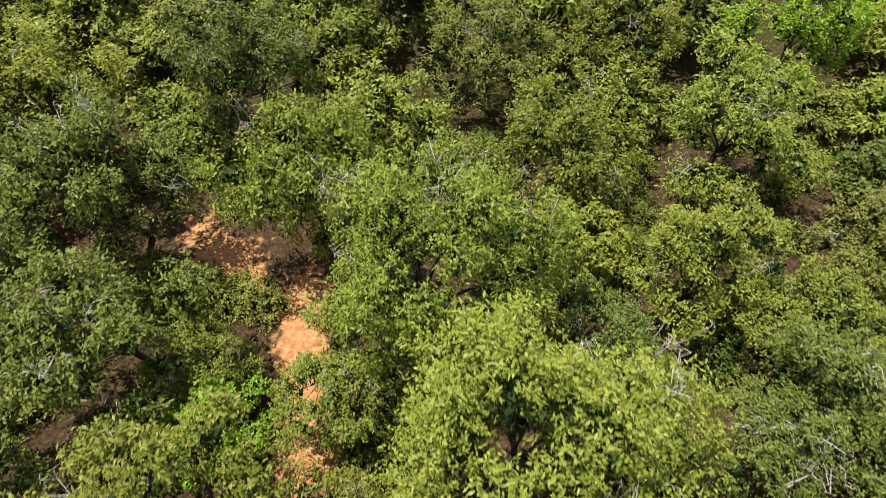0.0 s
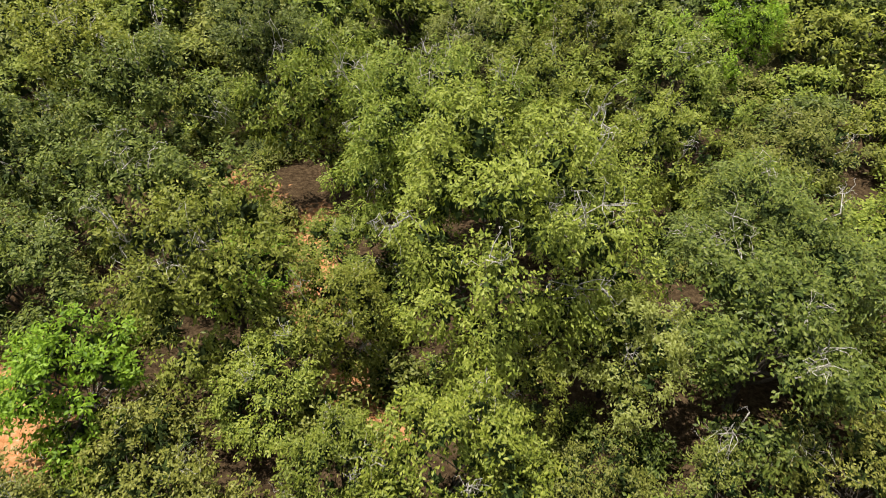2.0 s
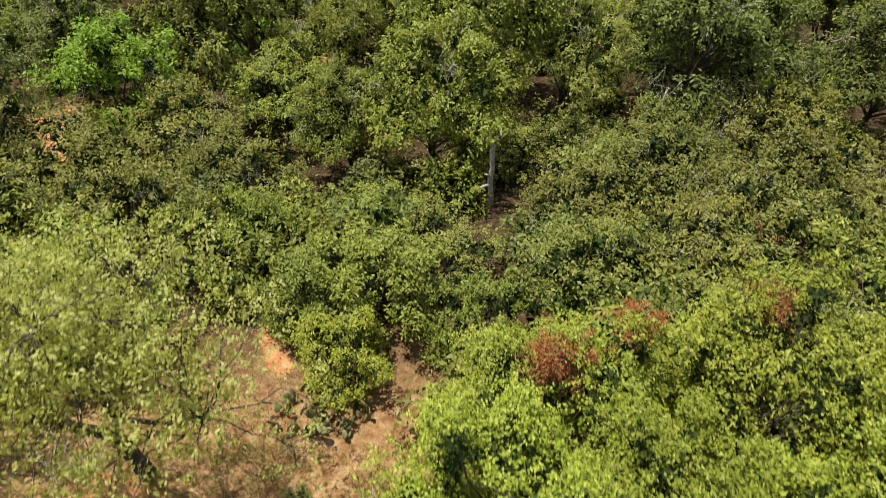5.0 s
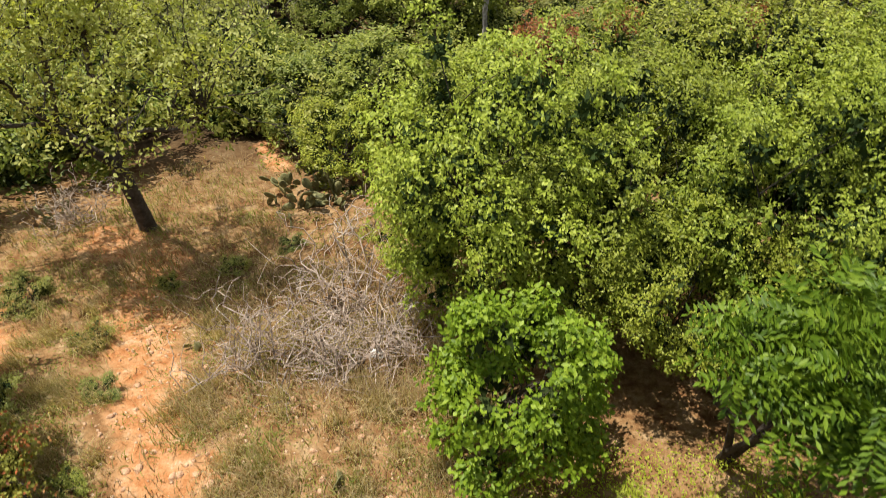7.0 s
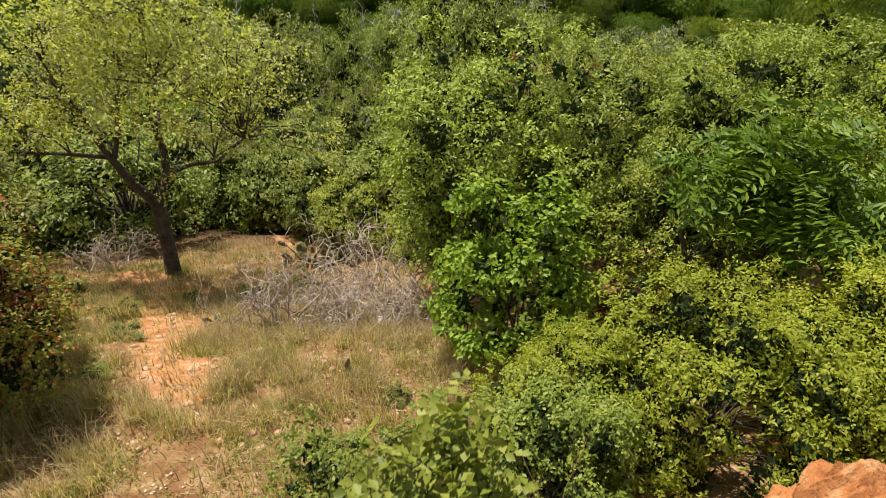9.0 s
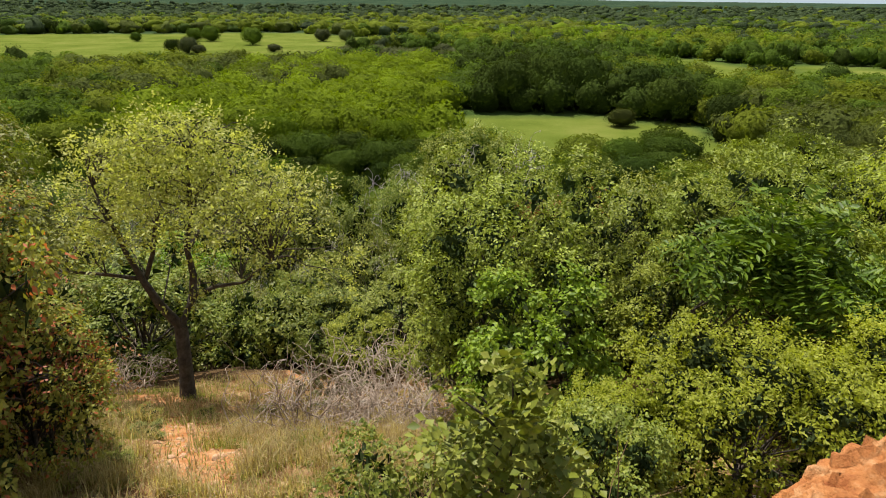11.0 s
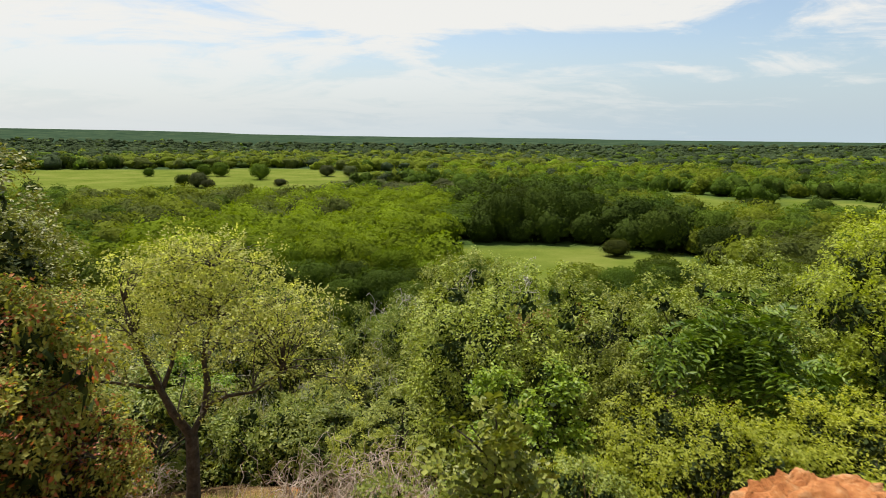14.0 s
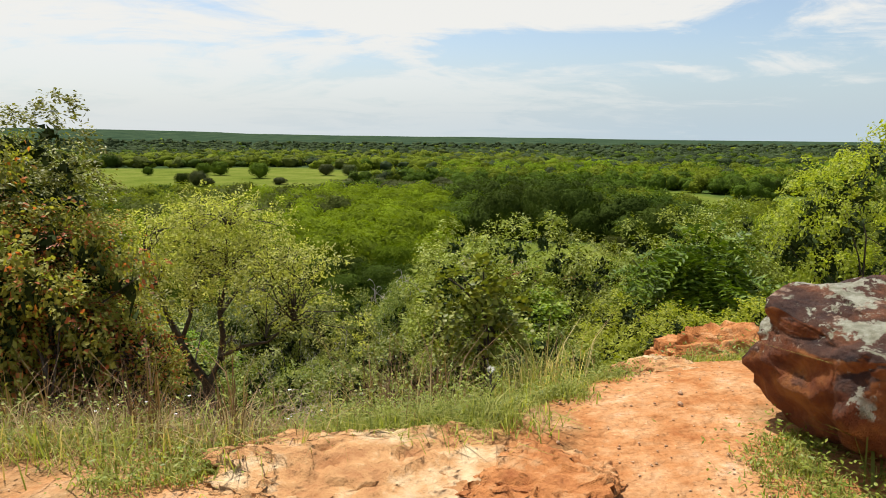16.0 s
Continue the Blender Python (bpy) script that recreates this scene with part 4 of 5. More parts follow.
y = 23.0
while y < 78:
    x = -(12 + y * 0.42) + rng.uniform(0, 4)
    while x < 12 + y * 0.42:
        px, py = x + rng.normal(0, 0.7), y + rng.normal(0, 0.7)
        if open_at(px, py, 0.9) and near_path(np.array([px]), np.array([py]))[0] < 0.3 and min(math.hypot(px - 38.5 + 6.5 * k, py - 60.5 + 8 * k) for k in (0, 0.5)) > 3.4:
            size = rng.uniform(0.8, 1.2) * (1.15 if py > 50 else 0.9)
            put("fill" if py > 36 else "oak2", px, py, rng.uniform(0, 360), size * (1 if py > 36 else 0.85), rng.uniform(0.8, 1.15), ("mid", "bright", "dark", "olive", "mid")[rng.integers(5)])
            taken.append((px, py, 1.7 * size))
        x += 4.3 if py < 50 else 5.2
    y += 3.9 if y < 50 else 4.8
for _ in range(900):
    px, py = rng.uniform(-17, 17), rng.uniform(11.5, 50)
    if open_at(px, py, -0.05) and near_path(np.array([px]), np.array([py]))[0] < 0.35 and not (-7 < px < -1 and py < 14.5) and not (0.4 < px < 2.6 and 16 < py < 20.6):
        put("under", px, py, rng.uniform(0, 360), rng.uniform(0.7, 1.15), rng.uniform(0.7, 1.3), ("olive", "mid", "olive", "dark")[rng.integers(4)])
        taken.append((px, py, 1.0))


def woodland_tree(seed, h, r, leaf, label, lift=1.0):
    rng = np.random.default_rng(seed)
    v, f, _ = canopies(rng, [(0, 0, lift, h - lift, r)], 2, 40, 2600, 0.095)
    root = new("woodland_tree")
    tv, tf = tubes([(bent((0, 0, -0.4), (0.2, 0.1, h * 0.5), rng, 5, 0.04), np.linspace(0.3, 0.16, 5), 6)] + [(bent((0.1, 0.05, h * 0.22), (r * 0.6 * math.cos(a), r * 0.6 * math.sin(a), h * 0.6), rng, 4, 0.05), np.linspace(0.16, 0.06, 4), 5) for a in (0.3, 2.2, 4.4)])
    part("trunk", mesh_np("trunk", tv, tf, True), BARK, root)
    part("crown", mesh_np("crown", v, f), leaf, root)
    return tagged(root, label, "tree")


def kinds_far():
    HOME["wood"] = woodland_tree(31, 10.5, 7.0, DISTANT["mid"], "leafy green tree in the wooded valley")
    HOME["wood2"] = woodland_tree(32, 13.0, 8.2, DISTANT["dark"], "broad dark green tree in the wooded valley", 1.8)


kinds_far()
rng = np.random.default_rng(77)
count = 0
FAR = []
y = 79.0
while y < 330:
    step = 5.0 + y * 0.028
    x = -(y * 0.78 + 14) + rng.uniform(0, step)
    while x < y * 0.78 + 14:
        px, py = x + rng.normal(0, 1.2), y + rng.normal(0, 1.2)
        if in_meadow(np.array([px]), np.array([py]), 3)[0] < 0.2:
            tone = 0.7 * math.sin(px / 31 + 1.3) + 0.7 * math.sin(py / 44 + px / 70) + rng.normal(0, 0.55)
            leaf = "lime" if (-85 < px < 2 and 135 < py < 330 and tone > -1.3) else "dark" if tone > 1.25 else "mid" if tone > -0.1 else "bright" if tone > -1.1 else "olive"
            if 10 < px < 78 and 190 < py < 250:
                leaf = "dark"
            FAR.append((py, px, leaf))
        x += step * rng.uniform(0.8, 1.2)
    y += step * 0.85
FAR.sort()
for py, px, leaf in FAR[:240]:
    big = leaf == "dark"
    k = 0.5 + 0.5 * min(1.0, max(0.0, (py - 90) / 100))
    put("wood2" if big else "wood", px, py, rng.uniform(0, 360), rng.uniform(0.55, 1.3) * k * (0.8 if big else 1.0), rng.uniform(0.7, 1.25), leaf)


def add_far(name, spots, levels, lobes, leafs, leaf, label):
    if not spots:
        return
    r = np.random.default_rng(9)
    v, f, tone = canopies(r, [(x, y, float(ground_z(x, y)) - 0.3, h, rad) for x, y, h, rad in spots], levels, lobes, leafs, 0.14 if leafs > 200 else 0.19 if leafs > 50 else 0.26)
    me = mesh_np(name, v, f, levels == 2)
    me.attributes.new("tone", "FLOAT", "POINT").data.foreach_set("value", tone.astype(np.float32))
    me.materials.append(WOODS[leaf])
    tagged(new(name, me), label, "woods", kind="stuff")


groups = {}
for py, px, leaf in FAR[240:]:
    groups.setdefault(leaf, []).append((px, py, rng.uniform(8.0, 12.0) * (1.25 if leaf == "dark" else 1), rng.uniform(6.0, 9.5)))
for leaf, spots in groups.items():
    add_far("far_woodland", spots, 2, 32, 460, leaf, "mixed green woodland covering the valley floor")
groups = {}
y = 330.0
while y < 2300:
    step = 8.5 + (y - 330) * 0.024
    x = -(y * 0.74 + 20) + rng.uniform(0, step)
    while x < y * 0.74 + 20:
        px, py = x + rng.normal(0, step * 0.4), y + rng.normal(0, step * 0.6)
        if in_meadow(np.array([px]), np.array([py]), 2)[0] < 0.3:
            tone = math.sin(px / 95 + py / 160) + math.sin(py / 120 - px / 260) + rng.normal(0, 0.5)
            # the farther the tree, the likelier the haze-tinted colour
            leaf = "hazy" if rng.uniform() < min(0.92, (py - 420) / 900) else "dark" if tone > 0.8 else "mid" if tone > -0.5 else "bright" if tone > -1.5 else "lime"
            if -420 < px < 160 and 640 < py < 1150 and rng.uniform() < 0.7:
                leaf = "bright" if rng.uniform() < 0.7 else "olive"
            if -320 < px < 10 and py < 440 and rng.uniform() < 0.6:
                leaf = "grey"
            s = min(1.7, max(1.0, step / 10))
            tall = rng.uniform(7.5, 14.0) * (0.5 if py < 440 and px < 10 else 1.0)
            groups.setdefault((leaf, py < 620), []).append((px, py, tall, rng.uniform(5.0, 8.5) * s))
        x += step * rng.uniform(0.7, 1.25)
    y += step * 0.9
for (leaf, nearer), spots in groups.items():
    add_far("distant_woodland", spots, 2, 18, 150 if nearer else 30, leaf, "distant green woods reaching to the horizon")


def lone_trees():
    """Single trees and clumps standing in the pastures, and the dark group round the near meadow."""
    row = [(-440 + n * 15.5, 652 + 6 * math.sin(n * 2.1), 0.95 + 0.15 * math.sin(n * 3.7), 1.0, "dark") for n in range(8)]
    for x, y, size, tall, leaf in (*row, (-242, 538, 0.6, 1.0, "mid"), (-199, 546, 0.85, 1.0, "mid"), (-184, 541, 1.0, 1.0, "mid"), (-170, 427, 0.7, 1.0, "dark"), (-158, 421, 0.9, 0.95, "grey"), (-150, 416, 0.6, 0.8, "grey"), (-142, 505, 1.05, 1.0, "mid"), (-98, 553, 0.9, 0.9, "grey"), (-78, 548, 0.85, 0.95, "grey"), (-110, 440, 0.7, 0.6, "grey"),
                                   (-35, 455, 0.85, 0.9, "dark"), (-24, 457, 0.8, 0.9, "dark"), (49, 181, 0.55, 0.75, "olive"), (64, 190, 1.0, 1.05, "dark"), (74, 172, 0.95, 0.9, "dark"), (82, 196, 1.0, 1.0, "mid"),
                                   (91, 178, 1.1, 0.85, "bright"), (110, 172, 0.9, 0.85, "mid"), (120, 250, 1.0, 0.9, "dark"), (152, 262, 1.0, 0.8, "dark"), (20, 210, 1.1, 1.2, "dark"), (32, 212, 1.15, 1.25, "dark"), (44, 213, 1.1, 1.25, "dark"), (26, 222, 1.2, 1.2, "dark"), (39, 224, 1.2, 1.3, "dark"), (60, 204, 1.1, 1.1, "dark"), (70, 208, 1.0, 1.2, "dark")):
        put("wood2", x, y, (x * 37) % 360, size * 0.95, tall, leaf, "single broad tree standing in the green pasture")


lone_trees()

# ---- things on the slope ----


def hero_oak():
    rng = np.random.default_rng(8)
    root = new("oak_tree")
    fork = np.array([0.0, 0.18, 1.42])
    left = [fork, (-0.24, 0.15, 1.95), (-0.47, 0.1, 2.42), (-0.7, 0.05, 2.92), (-0.9, 0.0, 3.5), (-1.0, -0.1, 4.2)]
    inner = [(-0.47, 0.1, 2.42), (-0.3, 0.2, 2.9), (-0.23, 0.3, 3.3), (0.0, 0.35, 3.9), (-0.1, 0.4, 4.6)]
    right = [fork, (0.24, 0.22, 2.0), (0.33, 0.25, 2.4), (0.3, 0.3, 2.95), (0.48, 0.3, 3.7), (0.5, 0.3, 4.8)]
    side = [(0.24, 0.22, 2.0), (0.75, 0.1, 2.25), (1.3, 0.0, 2.5), (1.9, -0.1, 2.9)]
    low_side = [(-0.47, 0.1, 2.42), (-1.0, -0.2, 2.65), (-1.6, -0.3, 2.75), (-2.1, -0.4, 3.0)]
    back = [(0.3, 0.3, 2.95), (0.5, 0.9, 3.3), (0.9, 1.5, 3.6)]
    limbs = (left, right, inner, side, low_side, back)
    girth = (0.10, 0.10, 0.05, 0.05, 0.042, 0.05)
    paths = [([(0.03, -0.1, -0.3), (0.02, 0, 0.1), (0.03, 0.05, 0.5), (0.02, 0.12, 1.0), fork], [0.19, 0.15, 0.13, 0.125, 0.125], 9)]
    for limb, g in zip(limbs, girth):
        pts = np.array(limb, float)
        pts[1:-1] += rng.normal(0, 0.03, (len(pts) - 2, 3))
        paths.append((pts, np.linspace(g, 0.014, len(pts)), 7))
    # flat sprays of leaves in open layers over an umbrella-shaped crown
    spots = []
    while len(spots) < 155:
        x, y = rng.normal(0.35, 1.35), rng.normal(0.2, 1.15)
        q = ((x - 0.4) / 3.0) ** 2 + ((y - 0.2) / 2.6) ** 2
        if q > 1:
            continue
        roof = 1.9 + 3.5 * math.sqrt(1 - q * 0.92)
        z = roof - abs(rng.normal(0, 0.95))
        if z > (2.25 - 0.8 * q) and not (abs(x + 0.05) < 0.62 and y < 0.4 and z < 2.75):
            spots.append((x, y, z))
    c = np.array(spots)
    joints = np.array([p for limb in limbs for p in limb[1:]], float)
    for k in range(len(c)):
        reach = np.linalg.norm(joints - c[k] + [0, 0, 0.35], axis=1)
        line = bent(joints[np.argmin(reach)], c[k], rng, 5, 0.16)
        paths.append((line, np.linspace(0.016, 0.005, 5), 4))
        for _ in range(3):
            paths.append((bent(line[rng.integers(2, 5)], c[k] + rng.normal(0, 0.26, 3) * [1, 1, 0.5], rng, 4, 0.14), np.linspace(0.006, 0.002, 4), 3))
    twigs = 3100
    which = rng.integers(0, len(c), twigs)
    out = rng.normal(0, 1, (twigs, 3)) * [0.27, 0.27, 0.13]
    k = np.repeat(np.arange(twigs), 8)
    m = len(k)
    face = unit(np.array([0, 0, 0.8]) + rng.normal(0, 0.6, (twigs, 3)))
    v, f = leaves((c[which] + out)[k] + rng.normal(0, 0.045, (m, 3)), unit(out)[k] + rng.normal(0, 0.7, (m, 3)) + [0, 0, -0.25], face[k] + rng.normal(0, 0.3, (m, 3)), 0.07 * rng.uniform(0.6, 1.3, m), 0.038 * rng.uniform(0.7, 1.2, m))
    tv, tf = tubes(paths)
    part("trunk", mesh_np("trunk", tv, tf, True), BARK, root, "dark forked trunk and bare limbs")
    part("crown", mesh_np("crown", v, f), LEAF["pale"], root, "airy pale yellow-green foliage")
    root.matrix_basis = pose(-4.95, 10.85, float(ground_z(-4.95, 10.85)))
    tagged(root, "dark-trunked forked oak with airy pale green crown beside the trail", "tree")


def dead_bush():
    """Bare tan-grey branches fanning from one foot, each with its twigs."""
    rng = np.random.default_rng(21)
    root = new("dead_bush")
    for n in range(16):
        paths = []
        a = n * 2.4 + rng.uniform(-0.4, 0.4)
        out = rng.uniform(0.3, 1.15)
        tip = np.array([math.cos(a) * out, math.sin(a) * out, rng.uniform(0.45, 1.0) * (1.2 - 0.55 * out)])
        line = bent((rng.normal(0, 0.15), rng.normal(0, 0.15), -0.06), tip, rng, 7, 0.2)
        paths.append((line, np.linspace(0.014, 0.005, 7), 4))
        for _ in range(9):
            k = rng.integers(2, 7)
            end = line[k] + rng.normal(0, 0.24, 3) + [0, 0, 0.1]
            paths.append((bent(line[k], end, rng, 5, 0.22), np.linspace(0.007, 0.0025, 5), 3))
            paths.append((bent(end, end + rng.normal(0, 0.12, 3), rng, 3, 0.2), np.linspace(0.004, 0.002, 3), 3))
        v, f = tubes(paths)
        part("branch", mesh_np("branch", v, f, True), GREY_TWIG, root)
    tagged(root, "leafless grey dead bush of tangled twigs in dry grass", "bush", "dead bushes on the slope")
    spots = [(-1.95, 7.45, 0, 1.0, 1.1), (-1.2, 8.5, 80, 1.35, 0.8), (-0.45, 7.9, 200, 1.2, 0.75), (-6.15, 10.9, 40, 0.8, 0.9), (-0.95, 7.3, 20, 0.9, 0.6)]
    for n, (x, y, turn, size, tall) in enumerate(spots):
        m = pose(x, y, float(ground_z(x, y)), 0, 0, turn) @ Matrix.Diagonal((size, size, size * tall, 1))
        if n == 0:
            root.matrix_basis = m
        else:
            copy_thing(root, m)


def pad_mesh():
    bm = bmesh.new()
    bmesh.ops.create_icosphere(bm, subdivisions=2, radius=1)
    for v in bm.verts:
        x, y, z = v.co
        w = 0.78 + 0.22 * z
        v.co = (x * 0.105 * w, y * 0.022, (z + 1) * 0.14)
    return mesh_bm("pad", bm)


def cactus(x, y, pads, seed, size, label="prickly pear cactus with grey-green pads in dry grass"):
    rng = np.random.default_rng(seed)
    root = new("prickly_pear")
    root.matrix_basis = pose(x, y, float(ground_z(x, y)) - 0.02, 0, 0, rng.uniform(0, 360))
    made = []
    for n in range(pads):
        if n < max(2, pads // 2):
            a, d = rng.uniform(0, 6.28), rng.uniform(0, 0.15) * math.sqrt(pads) * size
            m = Matrix.Translation((math.cos(a) * d, math.sin(a) * d, 0)) @ Euler((rng.normal(0, 0.35), rng.normal(0, 0.35), rng.uniform(0, 3.1))).to_matrix().to_4x4()
        else:
            under = made[rng.integers(0, len(made))]
            m = under @ Matrix.Translation((rng.normal(0, 0.04) * size, 0, 0.25 * size)) @ Euler((rng.normal(0, 0.3), rng.normal(0, 0.55), rng.normal(0, 0.8))).to_matrix().to_4x4()
        made.append(m)
        p = part("pad", PADMESH, PAD, root)
        p.matrix_basis = m @ Matrix.Diagonal((size * rng.uniform(0.8, 1.2),) * 3 + (1,))
    return tagged(root, label, "cactus", "prickly pears on the slope")


def snag():
    rng = np.random.default_rng(3)
    root = new("dead_tree_stump")
    v, f = tubes([([(0.04, 0, -0.3), (0.03, 0, 0.4), (-0.02, 0.02, 0.9), (0.03, 0.03, 1.3), (0.0, 0.05, 1.75), (0.02, 0.06, 2.15)], [0.11, 0.085, 0.08, 0.07, 0.075, 0.085], 9), ([(0.03, 0.06, 2.1), (0.10, 0.07, 2.3), (0.2, 0.08, 2.42), (0.22, 0.08, 2.62)], [0.08, 0.065, 0.05, 0.012], 7), ([(0.0, 0.06, 2.1), (-0.06, 0.05, 2.28), (-0.08, 0.05, 2.42)], [0.06, 0.04, 0.008], 6)])
    part("trunk", mesh_np("trunk", v, f, True), PALE_BARK, root)
    v, f = tubes([(bent((0.02, 0, 1.0), (-0.2, -0.15, 1.2), rng, 4, 0.2), [0.05, 0.04, 0.03, 0.012], 6), (bent((0.02, 0, 0.7), (-0.45, -0.25, 0.75), rng, 5, 0.1), [0.05, 0.045, 0.04, 0.03, 0.015], 6)])
    part("branch", mesh_np("branch", v, f, True), PALE_BARK, root)
    root.matrix_basis = pose(1.5, 19.75, float(ground_z(1.5, 19.75)), -13)
    tagged(root, "weathered grey dead trunk with a broken split top", "tree stump")


def fronds(name, seed, count, h, r, leaflets, length, width, leaf, label, x, y, size=1.0, reach=0.42, mid=0.62, thick=0.36, stems=4):
    """A shrub of feathery fronds, each a stalk with leaflets in two ranks."""
    rng = np.random.default_rng(seed)
    d = unit(rng.normal(0, 1, (count, 3)) + [0, 0, 0.55])
    lump = 0.8 + 0.42 * np.sin(3.1 * np.arctan2(d[:, 1:2], d[:, :1]) + seed) * np.cos(4 * d[:, 2:3] + seed)
    base = np.array([0, 0, h * mid]) + d * [r * 0.75, r * 0.75, h * thick] * rng.uniform(0.35, 1.0, (count, 1)) * lump
    along = unit(d * [1, 1, 0.4] + rng.normal(0, 0.6, (count, 3)) + [0, 0, 0.05])
    side = unit(np.cross(along, [0, 0, 1.0]))
    up = np.cross(side, along)
    u = (np.arange(leaflets) // 2 + 0.5) / (leaflets / 2)
    sgn = np.where(np.arange(leaflets) % 2 == 0, 1.0, -1.0)
    L = reach * rng.uniform(0.7, 1.25, (count, 1, 1))
    pos = base[:, None] + along[:, None] * L * u[None, :, None] - np.array([0, 0, 1.0]) * (u ** 2)[None, :, None] * L * rng.uniform(0.2, 1.1, (count, 1, 1))
    axis = side[:, None] * sgn[None, :, None] + along[:, None] * 0.55 - np.array([0, 0, 0.35])
    nor = np.broadcast_to(up[:, None] + rng.normal(0, 0.32, (count, 1, 3)) + rng.normal(0, 0.25, (count, leaflets, 3)), pos.shape)
    n = count * leaflets
    taper = np.broadcast_to((1 - 0.45 * np.abs(u - 0.45))[None], (count, leaflets)).ravel()
    v, f = leaves(pos.reshape(-1, 3), axis.reshape(-1, 3), nor.reshape(-1, 3), length * taper * rng.uniform(0.85, 1.15, n), np.full(n, width))
    root = new(name)
    paths = []
    for s in range(stems):
        top = np.array([rng.normal(0, r * 0.3), rng.normal(0, r * 0.3), h * 0.6])
        stem = bent((rng.normal(0, 0.06), rng.normal(0, 0.06), -0.2), top, rng, 5, 0.08)
        paths.append((stem, np.linspace(0.035, 0.02, 5) * size, 6))
        for k in rng.choice(count, 9):
            paths.append((bent(stem[rng.integers(2, 5)], base[k], rng, 4, 0.1), np.linspace(0.012, 0.004, 4), 4))
    tv, tf = tubes(paths)
    part("stem", mesh_np("stem", tv, tf, True), BARK, root)
    part("crown", mesh_np("crown", v, f), LEAF[leaf], root)
    root.matrix_basis = pose(x, y, float(ground_z(x, y)))
    return tagged(root, label, "shrub")


def tufts(name, spots, blades, height, spread, width, material, label, seed, lean=0.5):
    """Grass: bent blades in tufts, two pieces a blade."""
    rng = np.random.default_rng(seed)
    spots = np.asarray(spots, float)
    n = len(spots) * blades
    at = np.repeat(spots, blades, 0)
    xy = at[:, :2] + rng.normal(0, 1, (n, 2)) * spread * at[:, 2:3]
    z = ground_z(xy[:, 0], xy[:, 1]) - 0.015
    foot = np.column_stack([xy, z])
    ang = rng.uniform(0, 6.28, n)
    way = np.column_stack([np.cos(ang), np.sin(ang), np.zeros(n)])
    H = (height * at[:, 2] * rng.uniform(0.45, 1.25, n))[:, None]
    out = rng.uniform(0.1, 1.0, n)[:, None] * lean
    side = np.column_stack([-np.sin(ang), np.cos(ang), np.zeros(n)]) * (width * rng.uniform(0.6, 1.3, n))[:, None]
    up = np.array([0, 0, 1.0])
    mid = foot + way * H * out * 0.3 + up * H * 0.6
    tip = foot + way * H * out + up * H * (1 - 0.25 * out)
    v = np.stack([foot - side, foot + side, mid + side * 0.75, mid - side * 0.75, tip], 1).reshape(-1, 3)
    b = np.arange(n)[:, None] * 5
    f = np.concatenate([b + [0, 1, 2], b + [0, 2, 3], b + [3, 2, 4]], 1).reshape(-1, 3)
    me = mesh_np(name, v, f)
    me.materials.append(material)
    return tagged(new(name, me), label, "grass", kind="stuff")


def ledge_edge(x):
    return 0.5 - 0.34 * min(1.0, max(0.0, (-x - 0.15) / 1.1)) + 1.1 / (1 + math.exp(-(x - 0.55) * 3.2))


